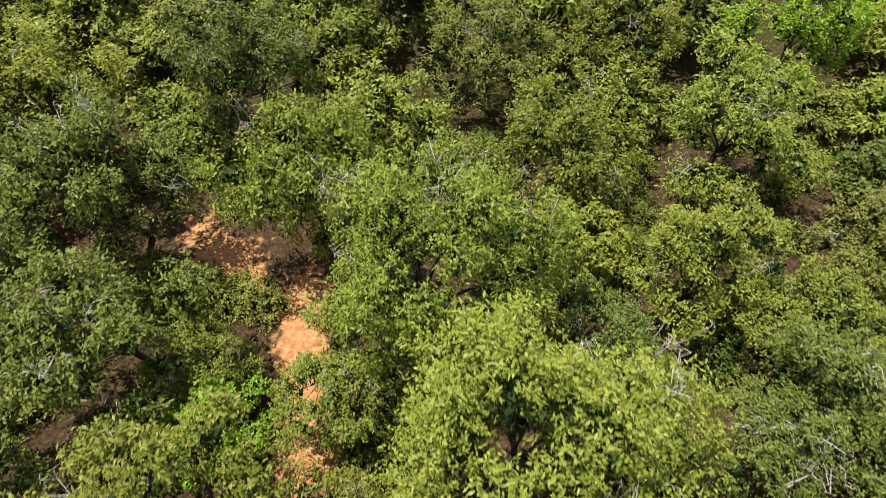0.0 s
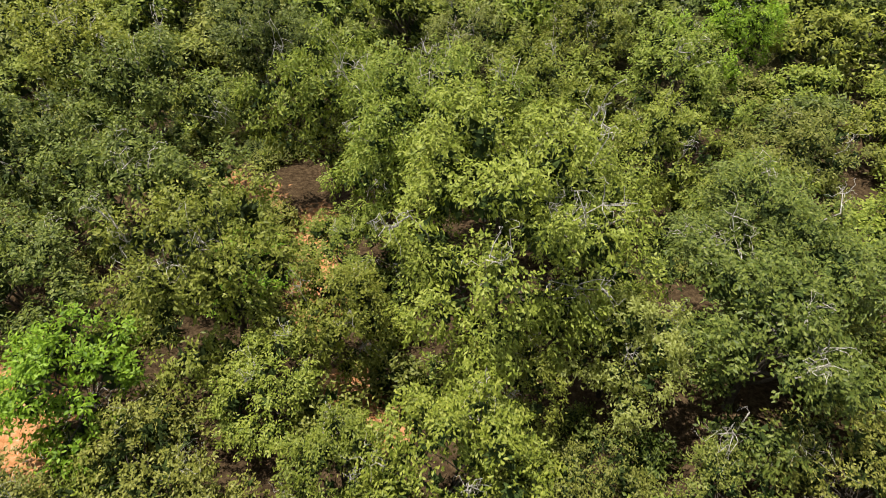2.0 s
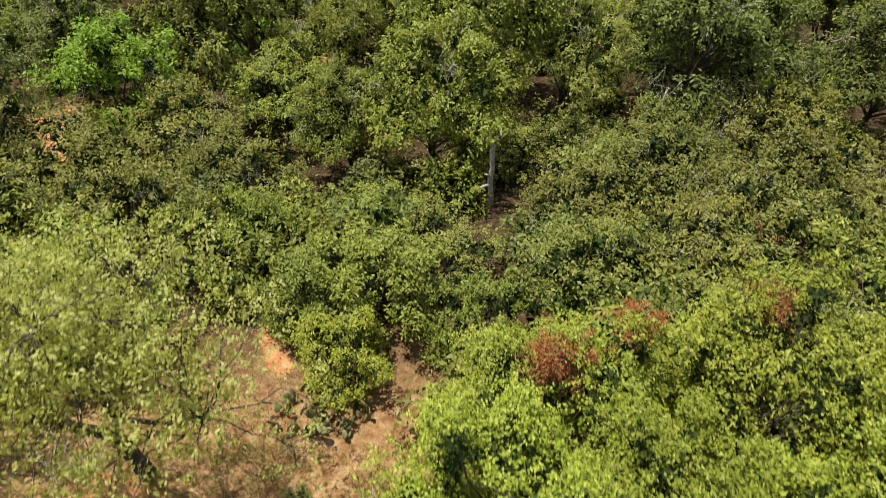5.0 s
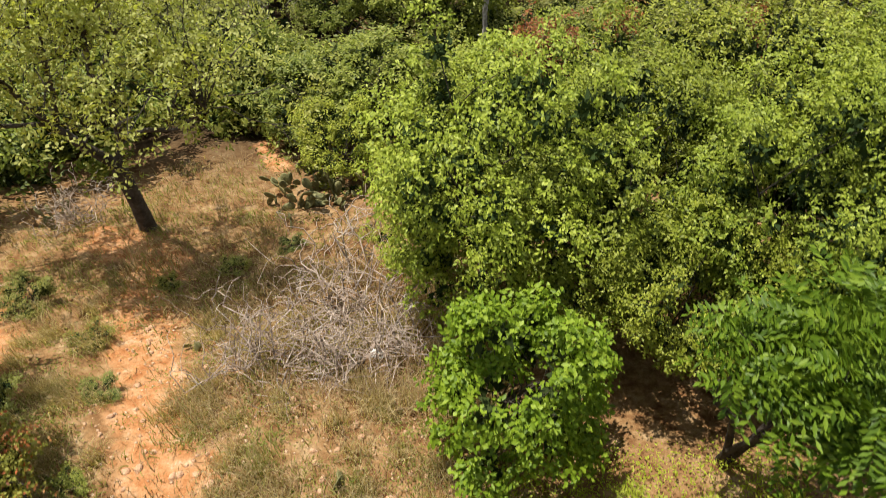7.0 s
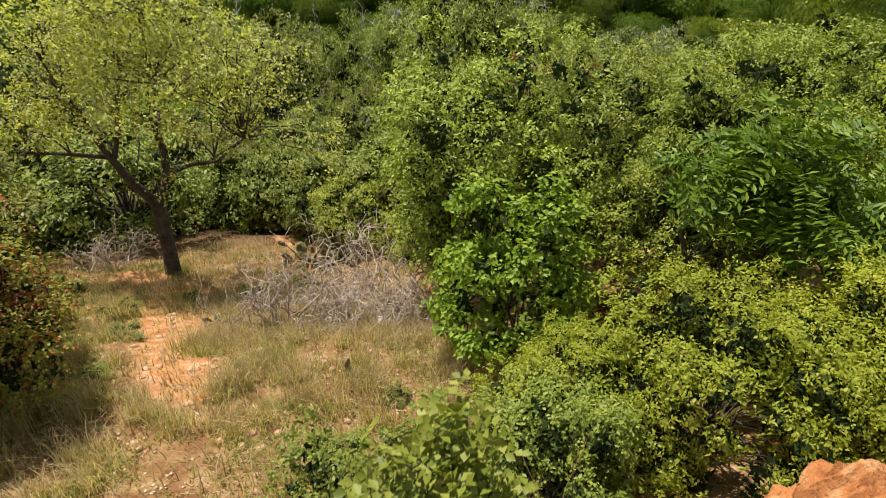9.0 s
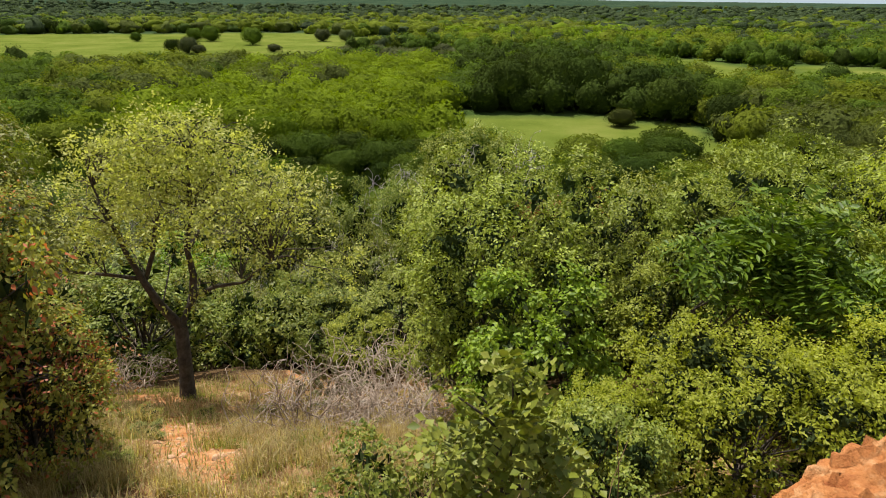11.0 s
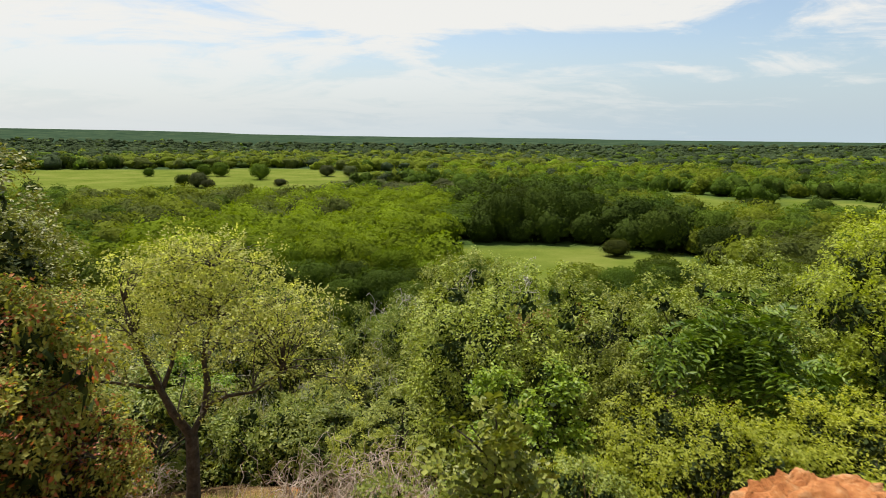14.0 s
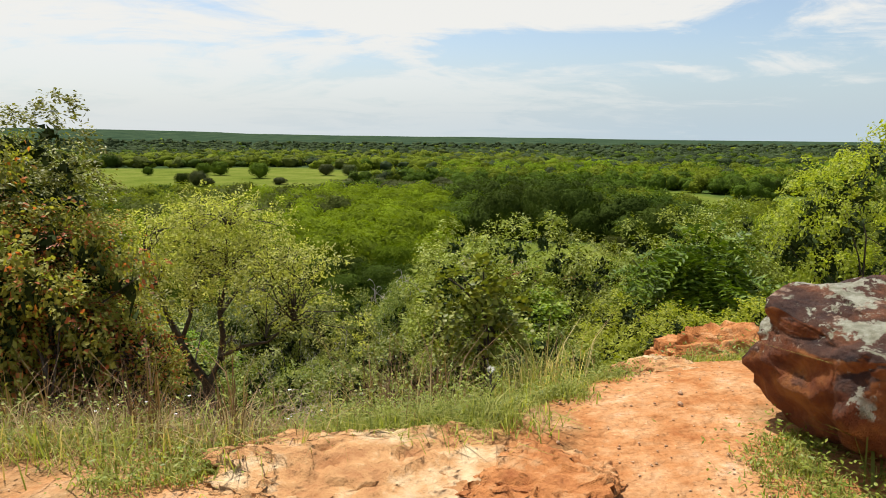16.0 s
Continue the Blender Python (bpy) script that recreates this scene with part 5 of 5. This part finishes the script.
def grasses():
    rng = np.random.default_rng(12)
    green, dry, lush, stalk = [], [], [], []
    for _ in range(1150):           # the open slope under the ledge
        x, y = rng.uniform(-8, 1.4), rng.uniform(3.2, 11.5)
        p = near_path(np.array([x]), np.array([y]))[0]
        if rng.uniform() < p * 0.92:
            continue
        (green if rng.uniform() < 0.52 else dry).append((x, y, rng.uniform(0.4, 1.25)))
    for _ in range(170):
        x, y = rng.uniform(-2.6, 0.4), rng.uniform(6.6, 9.6)
        dry.append((x, y, rng.uniform(0.8, 1.6)))
    for _ in range(160):
        x, y = rng.uniform(-5.5, -2.5), rng.uniform(8.5, 13.5)
        (green if rng.uniform() < 0.4 else dry).append((x, y, rng.uniform(0.7, 1.3)))
    for _ in range(430):           # the fringe of the ledge
        x = rng.uniform(-3.4, 1.1)
        y = ledge_edge(x) + rng.uniform(-0.12, 1.6) + (0.15 if x < -1 else 0)
        if near_path(np.array([x]), np.array([y]))[0] > 0.55:
            continue
        lush.append((x, y, rng.uniform(0.5, 1.2)))
        for _ in range(3 if x < -0.7 else rng.integers(0, 2)):
            stalk.append((x + rng.normal(0, 0.15), y + rng.uniform(0, 0.4), rng.uniform(0.6, 1.3)))
    for _ in range(200):
        lush.append((rng.uniform(-0.6, 0.3), rng.uniform(0.5, 1.5), rng.uniform(0.6, 1.15)))
    for _ in range(45):
        lush.append((rng.uniform(0.3, 0.68), 0.97 + rng.normal(0, 0.05), rng.uniform(0.3, 0.55)))
    for _ in range(26):
        lush.append((rng.uniform(-1.35, -0.8), rng.uniform(-0.05, 0.2), rng.uniform(0.25, 0.5)))
    for _ in range(130):
        lush.append((rng.uniform(1.35, 2.3), rng.uniform(1.55, 2.15), rng.uniform(0.35, 0.7)))
    for _ in range(60):
        lush.append((rng.uniform(0.55, 1.0), 1.35 + rng.normal(0, 0.07), rng.uniform(0.2, 0.4)))
    for _ in range(60):
        lush.append((1.32 + rng.normal(0, 0.1), rng.uniform(-0.35, 0.35), rng.uniform(0.2, 0.45)))
    brown = [(rng.normal(0.0, 0.28), rng.normal(2.75, 0.22), rng.uniform(0.7, 1.2)) for _ in range(60)] + [(rng.uniform(-3.2, -1.2), rng.uniform(1.2, 2.6), rng.uniform(0.5, 1.0)) for _ in range(40)] + [(rng.normal(-0.3, 0.22), rng.normal(2.0, 0.16), rng.uniform(0.7, 1.25)) for _ in range(30)] + [(rng.uniform(-2.8, -0.9), rng.uniform(0.5, 1.3), rng.uniform(0.3, 0.55)) for _ in range(36)]
    tufts("brown_stalks", brown, 16, 0.85, 0.05, 0.003, GRASS_BROWN, "reddish-brown dead stalks standing in the grass", 7, 0.75)
    tufts("long_blades", [(1.62, -0.1, 1.0), (1.75, -0.15, 1.2), (1.5, -0.02, 0.8)], 9, 0.45, 0.04, 0.005, GRASS_GREEN, "long arching grass blades beside the boulder", 8, 1.6)
    blooms([(rng.uniform(-3.0, -0.6), rng.uniform(0.9, 2.2)) for _ in range(46)])
    clump = [(rng.uniform(-5.5, 1.0), rng.uniform(3.8, 8.6), rng.uniform(0.7, 1.35)) for _ in range(150)]
    clump = [c for c in clump if near_path(np.array(c[:1]), np.array(c[1:2]))[0] < 0.6]
    tufts("straw_clumps", clump, 140, 0.27, 0.075, 0.0032, GRASS_DRY, "dense clumps of grey straw grass on the slope", 21, 0.9)
    tufts("green_clumps", [(x + 0.05, y - 0.06, k * 0.8) for x, y, k in clump], 40, 0.17, 0.10, 0.0035, GRASS_GREEN, "green grass at the feet of straw clumps", 22, 1.0)
    tufts("dry_grass", dry, 34, 0.18, 0.16, 0.005, GRASS_DRY, "straw-coloured dry grass tufts on the slope", 1, 1.4)
    tufts("green_grass", green, 36, 0.13, 0.15, 0.0055, GRASS_GREEN, "low green grass tufts on the slope", 2, 1.4)
    tufts("lush_grass", lush, 30, 0.17, 0.10, 0.003, GRASS_GREEN, "fresh green grass along the ledge", 3, 1.7)
    tufts("dry_stalks", stalk, 10, 0.19, 0.12, 0.003, GRASS_DRY, "tall dry grass stalks along the ledge", 4, 1.2)
    rim = [(rng.uniform(-0.7, 0.75), rng.uniform(1.25, 1.85), rng.uniform(0.7, 1.2)) for _ in range(120)]
    tufts("rim_grass", rim[:80], 18, 0.40, 0.08, 0.003, GRASS_GREEN, "tall green grass at the rim of the ledge", 35, 0.9)
    tufts("rim_straw", rim[80:], 18, 0.46, 0.08, 0.0026, GRASS_DRY, "tall straw stalks at the rim of the ledge", 36, 0.8)
    straw = [(rng.uniform(-3.4, -0.7), rng.uniform(0.35, 1.9), rng.uniform(0.7, 1.35)) for _ in range(210)]
    tufts("straw_stalks", straw[:120], 18, 0.17, 0.12, 0.0022, GRASS_DRY, "matted straw-coloured grass leaning along the ledge", 31, 2.6)
    tufts("brown_grass", straw[120:], 16, 0.16, 0.12, 0.0025, GRASS_BROWN, "dead brown grass leaning along the ledge", 33, 2.4)
    tufts("tall_grass", [(x + 0.1, y + 0.2, k) for x, y, k in straw[:110]], 14, 0.2, 0.07, 0.0036, GRASS_GREEN, "tall fresh green grass among straw along the ledge", 32, 1.1)
    weeds(lush)
    weeds([(rng.uniform(0.7, 4.0), rng.uniform(4.6, 6.1), rng.uniform(0.5, 1.2)) for _ in range(420)], "lime", "low yellow-green weeds covering the ground by the thicket", 1.6, 34)
    rng = np.random.default_rng(41)
    patch = []
    for _ in range(75):            # low weeds in patches over the open slope
        x, y, k = rng.uniform(-5.2, 1.0), rng.uniform(3.9, 8.8), rng.uniform(0.08, 0.2)
        if near_path(np.array([x]), np.array([y]))[0] < 0.75:
            patch += [(x + rng.normal(0, k), y + rng.normal(0, k), rng.uniform(0.25, 0.6)) for _ in range(9)]
    weeds(patch, "bright", "patches of low green weeds on the open slope", 1.3, 42)
    hump = [(-2.45, 6.35, 1.5), (-1.55, 5.75, 1.5), (-0.55, 5.55, 1.5), (-1.75, 5.5, 1.3), (-2.75, 6.7, 1.3), (-1.1, 5.2, 1.1), (0.25, 5.9, 1.3), (-3.9, 6.1, 1.4), (-4.2, 6.9, 1.3)]
    for n, (mat, kind) in enumerate(((GRASS_DRY, "grey-brown straw"), (GRASS_GREEN, "dull green"))):
        tufts("grass_humps", [(x + rng.normal(0, 0.11), y + rng.normal(0, 0.09), k * rng.uniform(0.7, 1)) for x, y, k in hump for _ in range(3)], 130 - 85 * n, 0.24 - 0.05 * n, 0.08, 0.0034, mat, kind + " grass in rounded humps on the slope", 43 + n, 0.9)


def weeds(spots, leaf="bright", label="small-leaved green weeds along the ledge", size=1.0, seed=14):
    """Small-leaved weeds growing through the grass."""
    rng = np.random.default_rng(seed)
    at = np.repeat(np.asarray(spots, float), 14, 0)
    n = len(at)
    xy = at[:, :2] + rng.normal(0, 0.1, (n, 2))
    z = ground_z(xy[:, 0], xy[:, 1]) + rng.uniform(0.01, 0.3, n) * at[:, 2]
    ang = rng.uniform(0, 6.28, n)
    axis = np.column_stack([np.cos(ang), np.sin(ang), rng.normal(0.1, 0.4, n)])
    v, f = leaves(np.column_stack([xy, z]), axis, rng.normal(0, 0.4, (n, 3)) + [0, 0, 1], rng.uniform(0.012, 0.032, n) * size, rng.uniform(0.006, 0.013, n) * size)
    me = mesh_np("weeds", v, f)
    me.materials.append(LEAF[leaf])
    tagged(new("weeds", me), label, "weeds", kind="stuff")


def blooms(spots):
    """Tiny white flowers dotted through the grass."""
    rng = np.random.default_rng(16)
    at = np.repeat(np.asarray(spots, float), 6, 0)
    n = len(at)
    lift = np.repeat(rng.uniform(0.15, 0.5, len(spots)), 6)
    ang = np.tile(np.arange(6) * 1.047, len(spots))
    axis = np.column_stack([np.cos(ang), np.sin(ang), np.full(n, 0.25)])
    pos = np.column_stack([at, ground_z(at[:, 0], at[:, 1]) + lift])
    v, f = leaves(pos, axis, np.tile([0, 0, 1.0], (n, 1)), np.full(n, 0.012), np.full(n, 0.008))
    me = mesh_np("white_flowers", v, f)
    me.materials.append(WHITE)
    tagged(new("white_flowers", me), "tiny white wild flowers dotted through the grass", "flowers", kind="stuff")


def rock_mesh(name, seed, size, rough=0.12, cuts=16, levels=5, undercut=0.0, pits=0.03, flat=9.0, box=0.7, planes=(), steps=0.0):
    """A weathered rock: a rounded block broken along random planes, then roughened and pitted."""
    rng = np.random.default_rng(seed)
    normals = unit(rng.normal(0, 1, (cuts, 3)) * [1, 1, 0.8])
    depth = rng.uniform(0.66, 0.95, cuts)
    if planes:
        normals, depth = unit(np.array([p[:3] for p in planes], float)), [p[3] for p in planes]
    bm = bmesh.new()
    bmesh.ops.create_icosphere(bm, subdivisions=levels, radius=1)
    off = Vector((seed * 3.1, seed * 1.7, seed * 0.9))
    for v in bm.verts:
        d = v.co.normalized()
        p = np.array([math.copysign(abs(c) ** box, c) for c in d]) * (0.95 + rough * noise.fractal(d * 1.3 + off, 0.9, 2.1, 3))
        for n, k in zip(normals, depth):
            over = float(p @ n) - k
            if over > 0:
                p = p - n * over * (0.8 if planes else 0.88)
        q = Vector(p)
        p = p * (1 + pits * noise.fractal(q * 4.5 + off, 0.75, 2.2, 5) + pits * 0.7 * min(0.0, noise.noise(q * 7 + off)) * 2)
        if p[2] > flat:
            p[2] = flat + (p[2] - flat) * 0.22 + 0.16 * noise.fractal(q * 2.3 + off, 0.8, 2.1, 4) * min(1.0, (p[2] - flat) * 6)
        if steps:       # bedding planes stand out as low ledges
            level = p[2] * 7 + 1.2 * noise.noise(q * 1.6 + off)
            p[2] += steps * ((round(level) - level) / 7)
            p[:2] *= 1 + 0.05 * steps * noise.noise(Vector((q.x * 5, q.y * 5, round(level) * 3.0)) + off)
        if undercut and p[2] < 0.1:
            p[:2] *= 1 - undercut * min(1.0, (0.1 - p[2]) / 0.8)
        v.co = p * size
    return mesh_bm(name, bm)


def rocks():
    def rock(name, seed, size, at, turn, mat, label, rough=0.14, cuts=16, tilt=0.0, undercut=0.0, pits=0.05, roll=0.0, planes=()):
        me = rock_mesh(name, seed, np.array(size), rough, cuts, 6, undercut, pits, 0.42 if name == "rock_slab" else 9.0, 0.66 if name == "boulder" else 0.7, planes, 0.0 if name == "boulder" else 0.75)
        me.materials.append(mat)
        ob = new(name, me)
        ob.matrix_basis = pose(*at, tilt, roll, turn)
        return tagged(ob, label, "rock")

    faces = ((-0.12, -0.34, 0.92, 0.72), (0.1, 0.5, 0.85, 0.80), (-1, -0.1, 0.10, 0.92), (-0.6, -0.35, -0.7, 0.86), (0.05, -0.70, -0.70, 0.70), (-0.5, -0.85, 0.2, 0.90), (0.2, -1, 0.2, 0.86), (0.3, 0.2, -1, 0.8), (-0.6, 0.7, 0.2, 0.9))
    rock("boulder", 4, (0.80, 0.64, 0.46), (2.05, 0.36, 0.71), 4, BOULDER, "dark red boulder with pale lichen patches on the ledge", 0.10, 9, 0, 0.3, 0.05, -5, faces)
    rock("rock_outcrop", 7, (1.05, 0.46, 0.50), (2.06, 2.42, -0.21), 8, ROCK, "rough orange sandstone outcrop at the ledge's rim", 0.3, 14, 0, 0, 0.13)
    rock("rock_slab", 11, (0.70, 0.40, 0.20), (-0.24, 0.14, 0.345), 10, SLAB, "flat pale orange sandstone slab with broken edges", 0.25, 10, 3, 0, 0.13)
    rock("rock_slab", 13, (0.36, 0.30, 0.19), (0.36, 0.02, 0.37), 50, ROCK, "low orange sandstone slab beside the trail", 0.3, 10, -4, 0, 0.15)
    rock("rock_slab", 15, (0.95, 0.36, 0.16), (-1.55, -0.12, 0.30), 6, SLAB, "long low sandstone slab along the rim", 0.25, 10, 3, 0, 0.13)
    rock("rock_slab", 17, (0.30, 0.20, 0.15), (1.2, 1.38, 0.30), 10, SLAB, "pale worn stone set in the orange trail", 0.2, 8, 0, 0, 0.10)
    me = rock_mesh("stone", 21, np.array((0.055, 0.045, 0.032)), 0.3, 10, 2)
    me.materials.append(STONE)
    rng = np.random.default_rng(6)
    for n in range(240):
        x, y = (rng.uniform(-3.8, 0.8), rng.uniform(4.0, 8.2)) if n < 222 else (rng.uniform(0.2, 1.3), rng.uniform(-0.4, 1.8))
        k = rng.uniform(0.35, 1.1) * (0.3 if n >= 222 else 1)
        ob = new("stone", me)
        ob.matrix_basis = pose(x, y, float(ground_z(x, y)) + 0.008, rng.uniform(-20, 20), 0, rng.uniform(0, 360)) @ Matrix.Diagonal((k, k * rng.uniform(0.7, 1.2), k, 1))
        tagged(ob, "small pale stone lying on the orange earth", "stone", "loose stones")


def pebbles():
    """Gravel strewn over the bare earth, far too much to count."""
    rng = np.random.default_rng(15)
    n = 2600
    x, y = rng.uniform(-3.9, 1.0, n), rng.uniform(3.8, 9.5, n)
    x[:1100], y[:1100] = rng.uniform(-2.0, 1.6, 1100), rng.uniform(-0.9, 1.7, 1100)
    size = rng.uniform(0.006, 0.03, n)
    size[:1100] *= 0.26
    corner = np.array([(1, 0, 0), (0, 1, 0), (-1, 0, 0), (0, -1, 0), (0, 0, 0.4), (0, 0, -0.4)], float)
    turn = rng.uniform(0, 6.28, n)
    v = corner[None] * size[:, None, None] * rng.uniform(0.6, 1.3, (n, 6, 1))
    c, q = np.cos(turn)[:, None], np.sin(turn)[:, None]
    v = np.stack([v[..., 0] * c - v[..., 1] * q, v[..., 0] * q + v[..., 1] * c, v[..., 2]], -1) + np.column_stack([x, y, ground_z(x, y) + 0.004])[:, None]
    f = np.array([(0, 1, 4), (1, 2, 4), (2, 3, 4), (3, 0, 4), (1, 0, 5), (2, 1, 5), (3, 2, 5), (0, 3, 5)])
    me = mesh_np("gravel", v.reshape(-1, 3), (np.arange(n)[:, None, None] * 6 + f[None]).reshape(-1, 3))
    me.materials.append(STONE)
    tagged(new("gravel", me), "loose pale and rusty gravel on the orange earth", "gravel", kind="stuff")


def scraps():
    """Torn white wrapping caught in the dead bush and lying on the slope."""
    for n, (x, y, lift, size) in enumerate(SCRAPS):
        bm = bmesh.new()
        bmesh.ops.create_grid(bm, x_segments=7, y_segments=5, size=1)
        for v in bm.verts:
            v.co = Vector((v.co.x, v.co.y * 0.6, 0.0)) + 0.35 * noise.noise_vector(v.co * 1.7 + Vector((n * 5.0, 1, 2)))
            v.co *= size
        bmesh.ops.solidify(bm, geom=bm.faces[:], thickness=0.004)
        me = mesh_bm("scrap", bm)
        me.materials.append(WHITE)
        ob = new("paper_scrap", me)
        ob.matrix_basis = pose(x, y, float(ground_z(x, y)) + lift, 25, 10, n * 70)
        tagged(ob, "crumpled torn white wrapping on the dry slope", "litter")


SCRAPS = [(-0.55, 7.55, 0.16, 0.09), (-0.02, 4.05, 0.03, 0.055)]


def seed_head():
    """A single dried stem with a pale downy head, growing out of the grass."""
    root = new("wild_flower")
    z = float(ground_z(0.23, 1.02))
    h = 0.47 - z
    rng = np.random.default_rng(2)
    v, f = tubes([(bent((0, 0, -0.05), (0, 0.03, h), rng, 6, 0.02), np.linspace(0.007, 0.004, 6), 5)] + [(bent((0, 0, h * k), (rng.normal(0, 0.08), rng.normal(0, 0.08), h * k + 0.1), rng, 4, 0.1), np.linspace(0.004, 0.002, 4), 4) for k in (0.55, 0.65, 0.75, 0.6)])
    part("stem", mesh_np("stem", v, f, True), BARK, root)
    d = unit(rng.normal(0, 1, (120, 3)))
    v, f = leaves(np.array([0, 0.03, h]) + d * 0.008, d, np.roll(d, 1, 1), np.full(120, 0.016), np.full(120, 0.004))
    part("flower_head", mesh_np("flower_head", v, f), WHITE, root, "round white downy seed head")
    root.matrix_basis = pose(0.23, 1.02, z)
    tagged(root, "dry weed stem with a white downy seed head", "flower")


WHITE = rough_material("white_down", [(0.6, 0.58, 0.54), (0.75, 0.74, 0.7)], 8, 4, 0.9, 0.2, 40)
PADMESH = pad_mesh()
hero_oak()
dead_bush()
for n, (x, y, pads, size) in enumerate([(-2.45, 11.75, 44, 0.9), (-2.0, 12.5, 40, 0.9), (-6.65, 11.1, 10, 1.0), (-0.72, 5.9, 3, 0.75), (-2.95, 7.7, 2, 0.6), (-1.8, 12.0, 40, 0.9)]):
    cactus(x, y, pads, 50 + n, size)
snag()
fronds("sumac_shrub", 62, 560, 2.85, 1.1, 14, 0.12, 0.036, "deep", "vivid green feathery-leaved shrub on the slope", 3.2, 5.95, 1.2, 0.32, 0.8, 0.23)
fronds("sumac_shrub", 63, 200, 2.4, 0.75, 14, 0.12, 0.034, "deep", "feathery-leaved green shrub behind the thicket", 4.6, 6.4, 1.2, 0.3, 0.76, 0.24)
fronds("sapling", 64, 260, 1.75, 0.5, 7, 0.06, 0.045, "mid", "thin-stemmed sapling with rounded leaves at the rim", 0.27, 2.58, 0.5, 0.16, 0.6, 0.4, 1)
HOME["leafy"] = plant("leafy", "leafy_shrub", 65, 2.55, 0.98, 0.0, 50, 9000, 0.066, 0.042, 0.03, LEAF["vivid"], BARK, "bright green broad-leaved shrub on the open slope", "shrub", droop=0.4, stems=4, limbs=5, clump_r=(0.16, 0.3))
put("leafy", 1.0, 6.4, 40, 1.0, 1.0, "vivid")
for n, (x, y, k) in enumerate([(7.6, 16.4, 0.8), (8.4, 17.4, 0.7), (6.2, 13.4, 0.6), (-4.3, 4.5, 0.7)]):
    fronds("red_shrub", 70 + n, 46, 2.1 * k, 0.55 * k, 10, 0.11, 0.03, "red", "small shrub with dry red leaves among green scrub", x, y, 0.6, 0.3)
for n, (x, y, h) in enumerate([(-4.7, 4.75, 2.6), (-5.35, 4.9, 3.4), (-4.5, 4.4, 1.7), (-4.1, 5.4, 2.3), (-4.6, 5.4, 2.8), (-3.75, 5.0, 1.7), (-4.3, 4.7, 2.9), (-4.9, 4.4, 3.6), (-4.5, 4.2, 2.5), (-4.15, 4.5, 2.0), (-3.55, 5.35, 1.5), (-4.85, 3.95, 3.0), (-4.6, 4.0, 3.2)]):
    fronds("red_shrub", 90 + n, 80, h, 0.85, 8, 0.042, 0.024, "red", "upright bush with dry red leaf sprays below the ledge", x, y, 0.5, 0.22, 0.72, 0.26, 2)
for n, (x, y, h) in enumerate([(1.45, 11.35, 4.4), (1.8, 11.3, 4.2), (2.75, 11.9, 4.3), (4.9, 12.4, 4.2)]):
    fronds("red_shrub", 110 + n, 60, h, 0.42, 10, 0.07, 0.026, "red", "thin dead shrub with dry red leaves above the thicket", x, y, 0.5, 0.28, 0.84, 0.13, 2)
rocks()
pebbles()
seed_head()
scraps()
grasses()
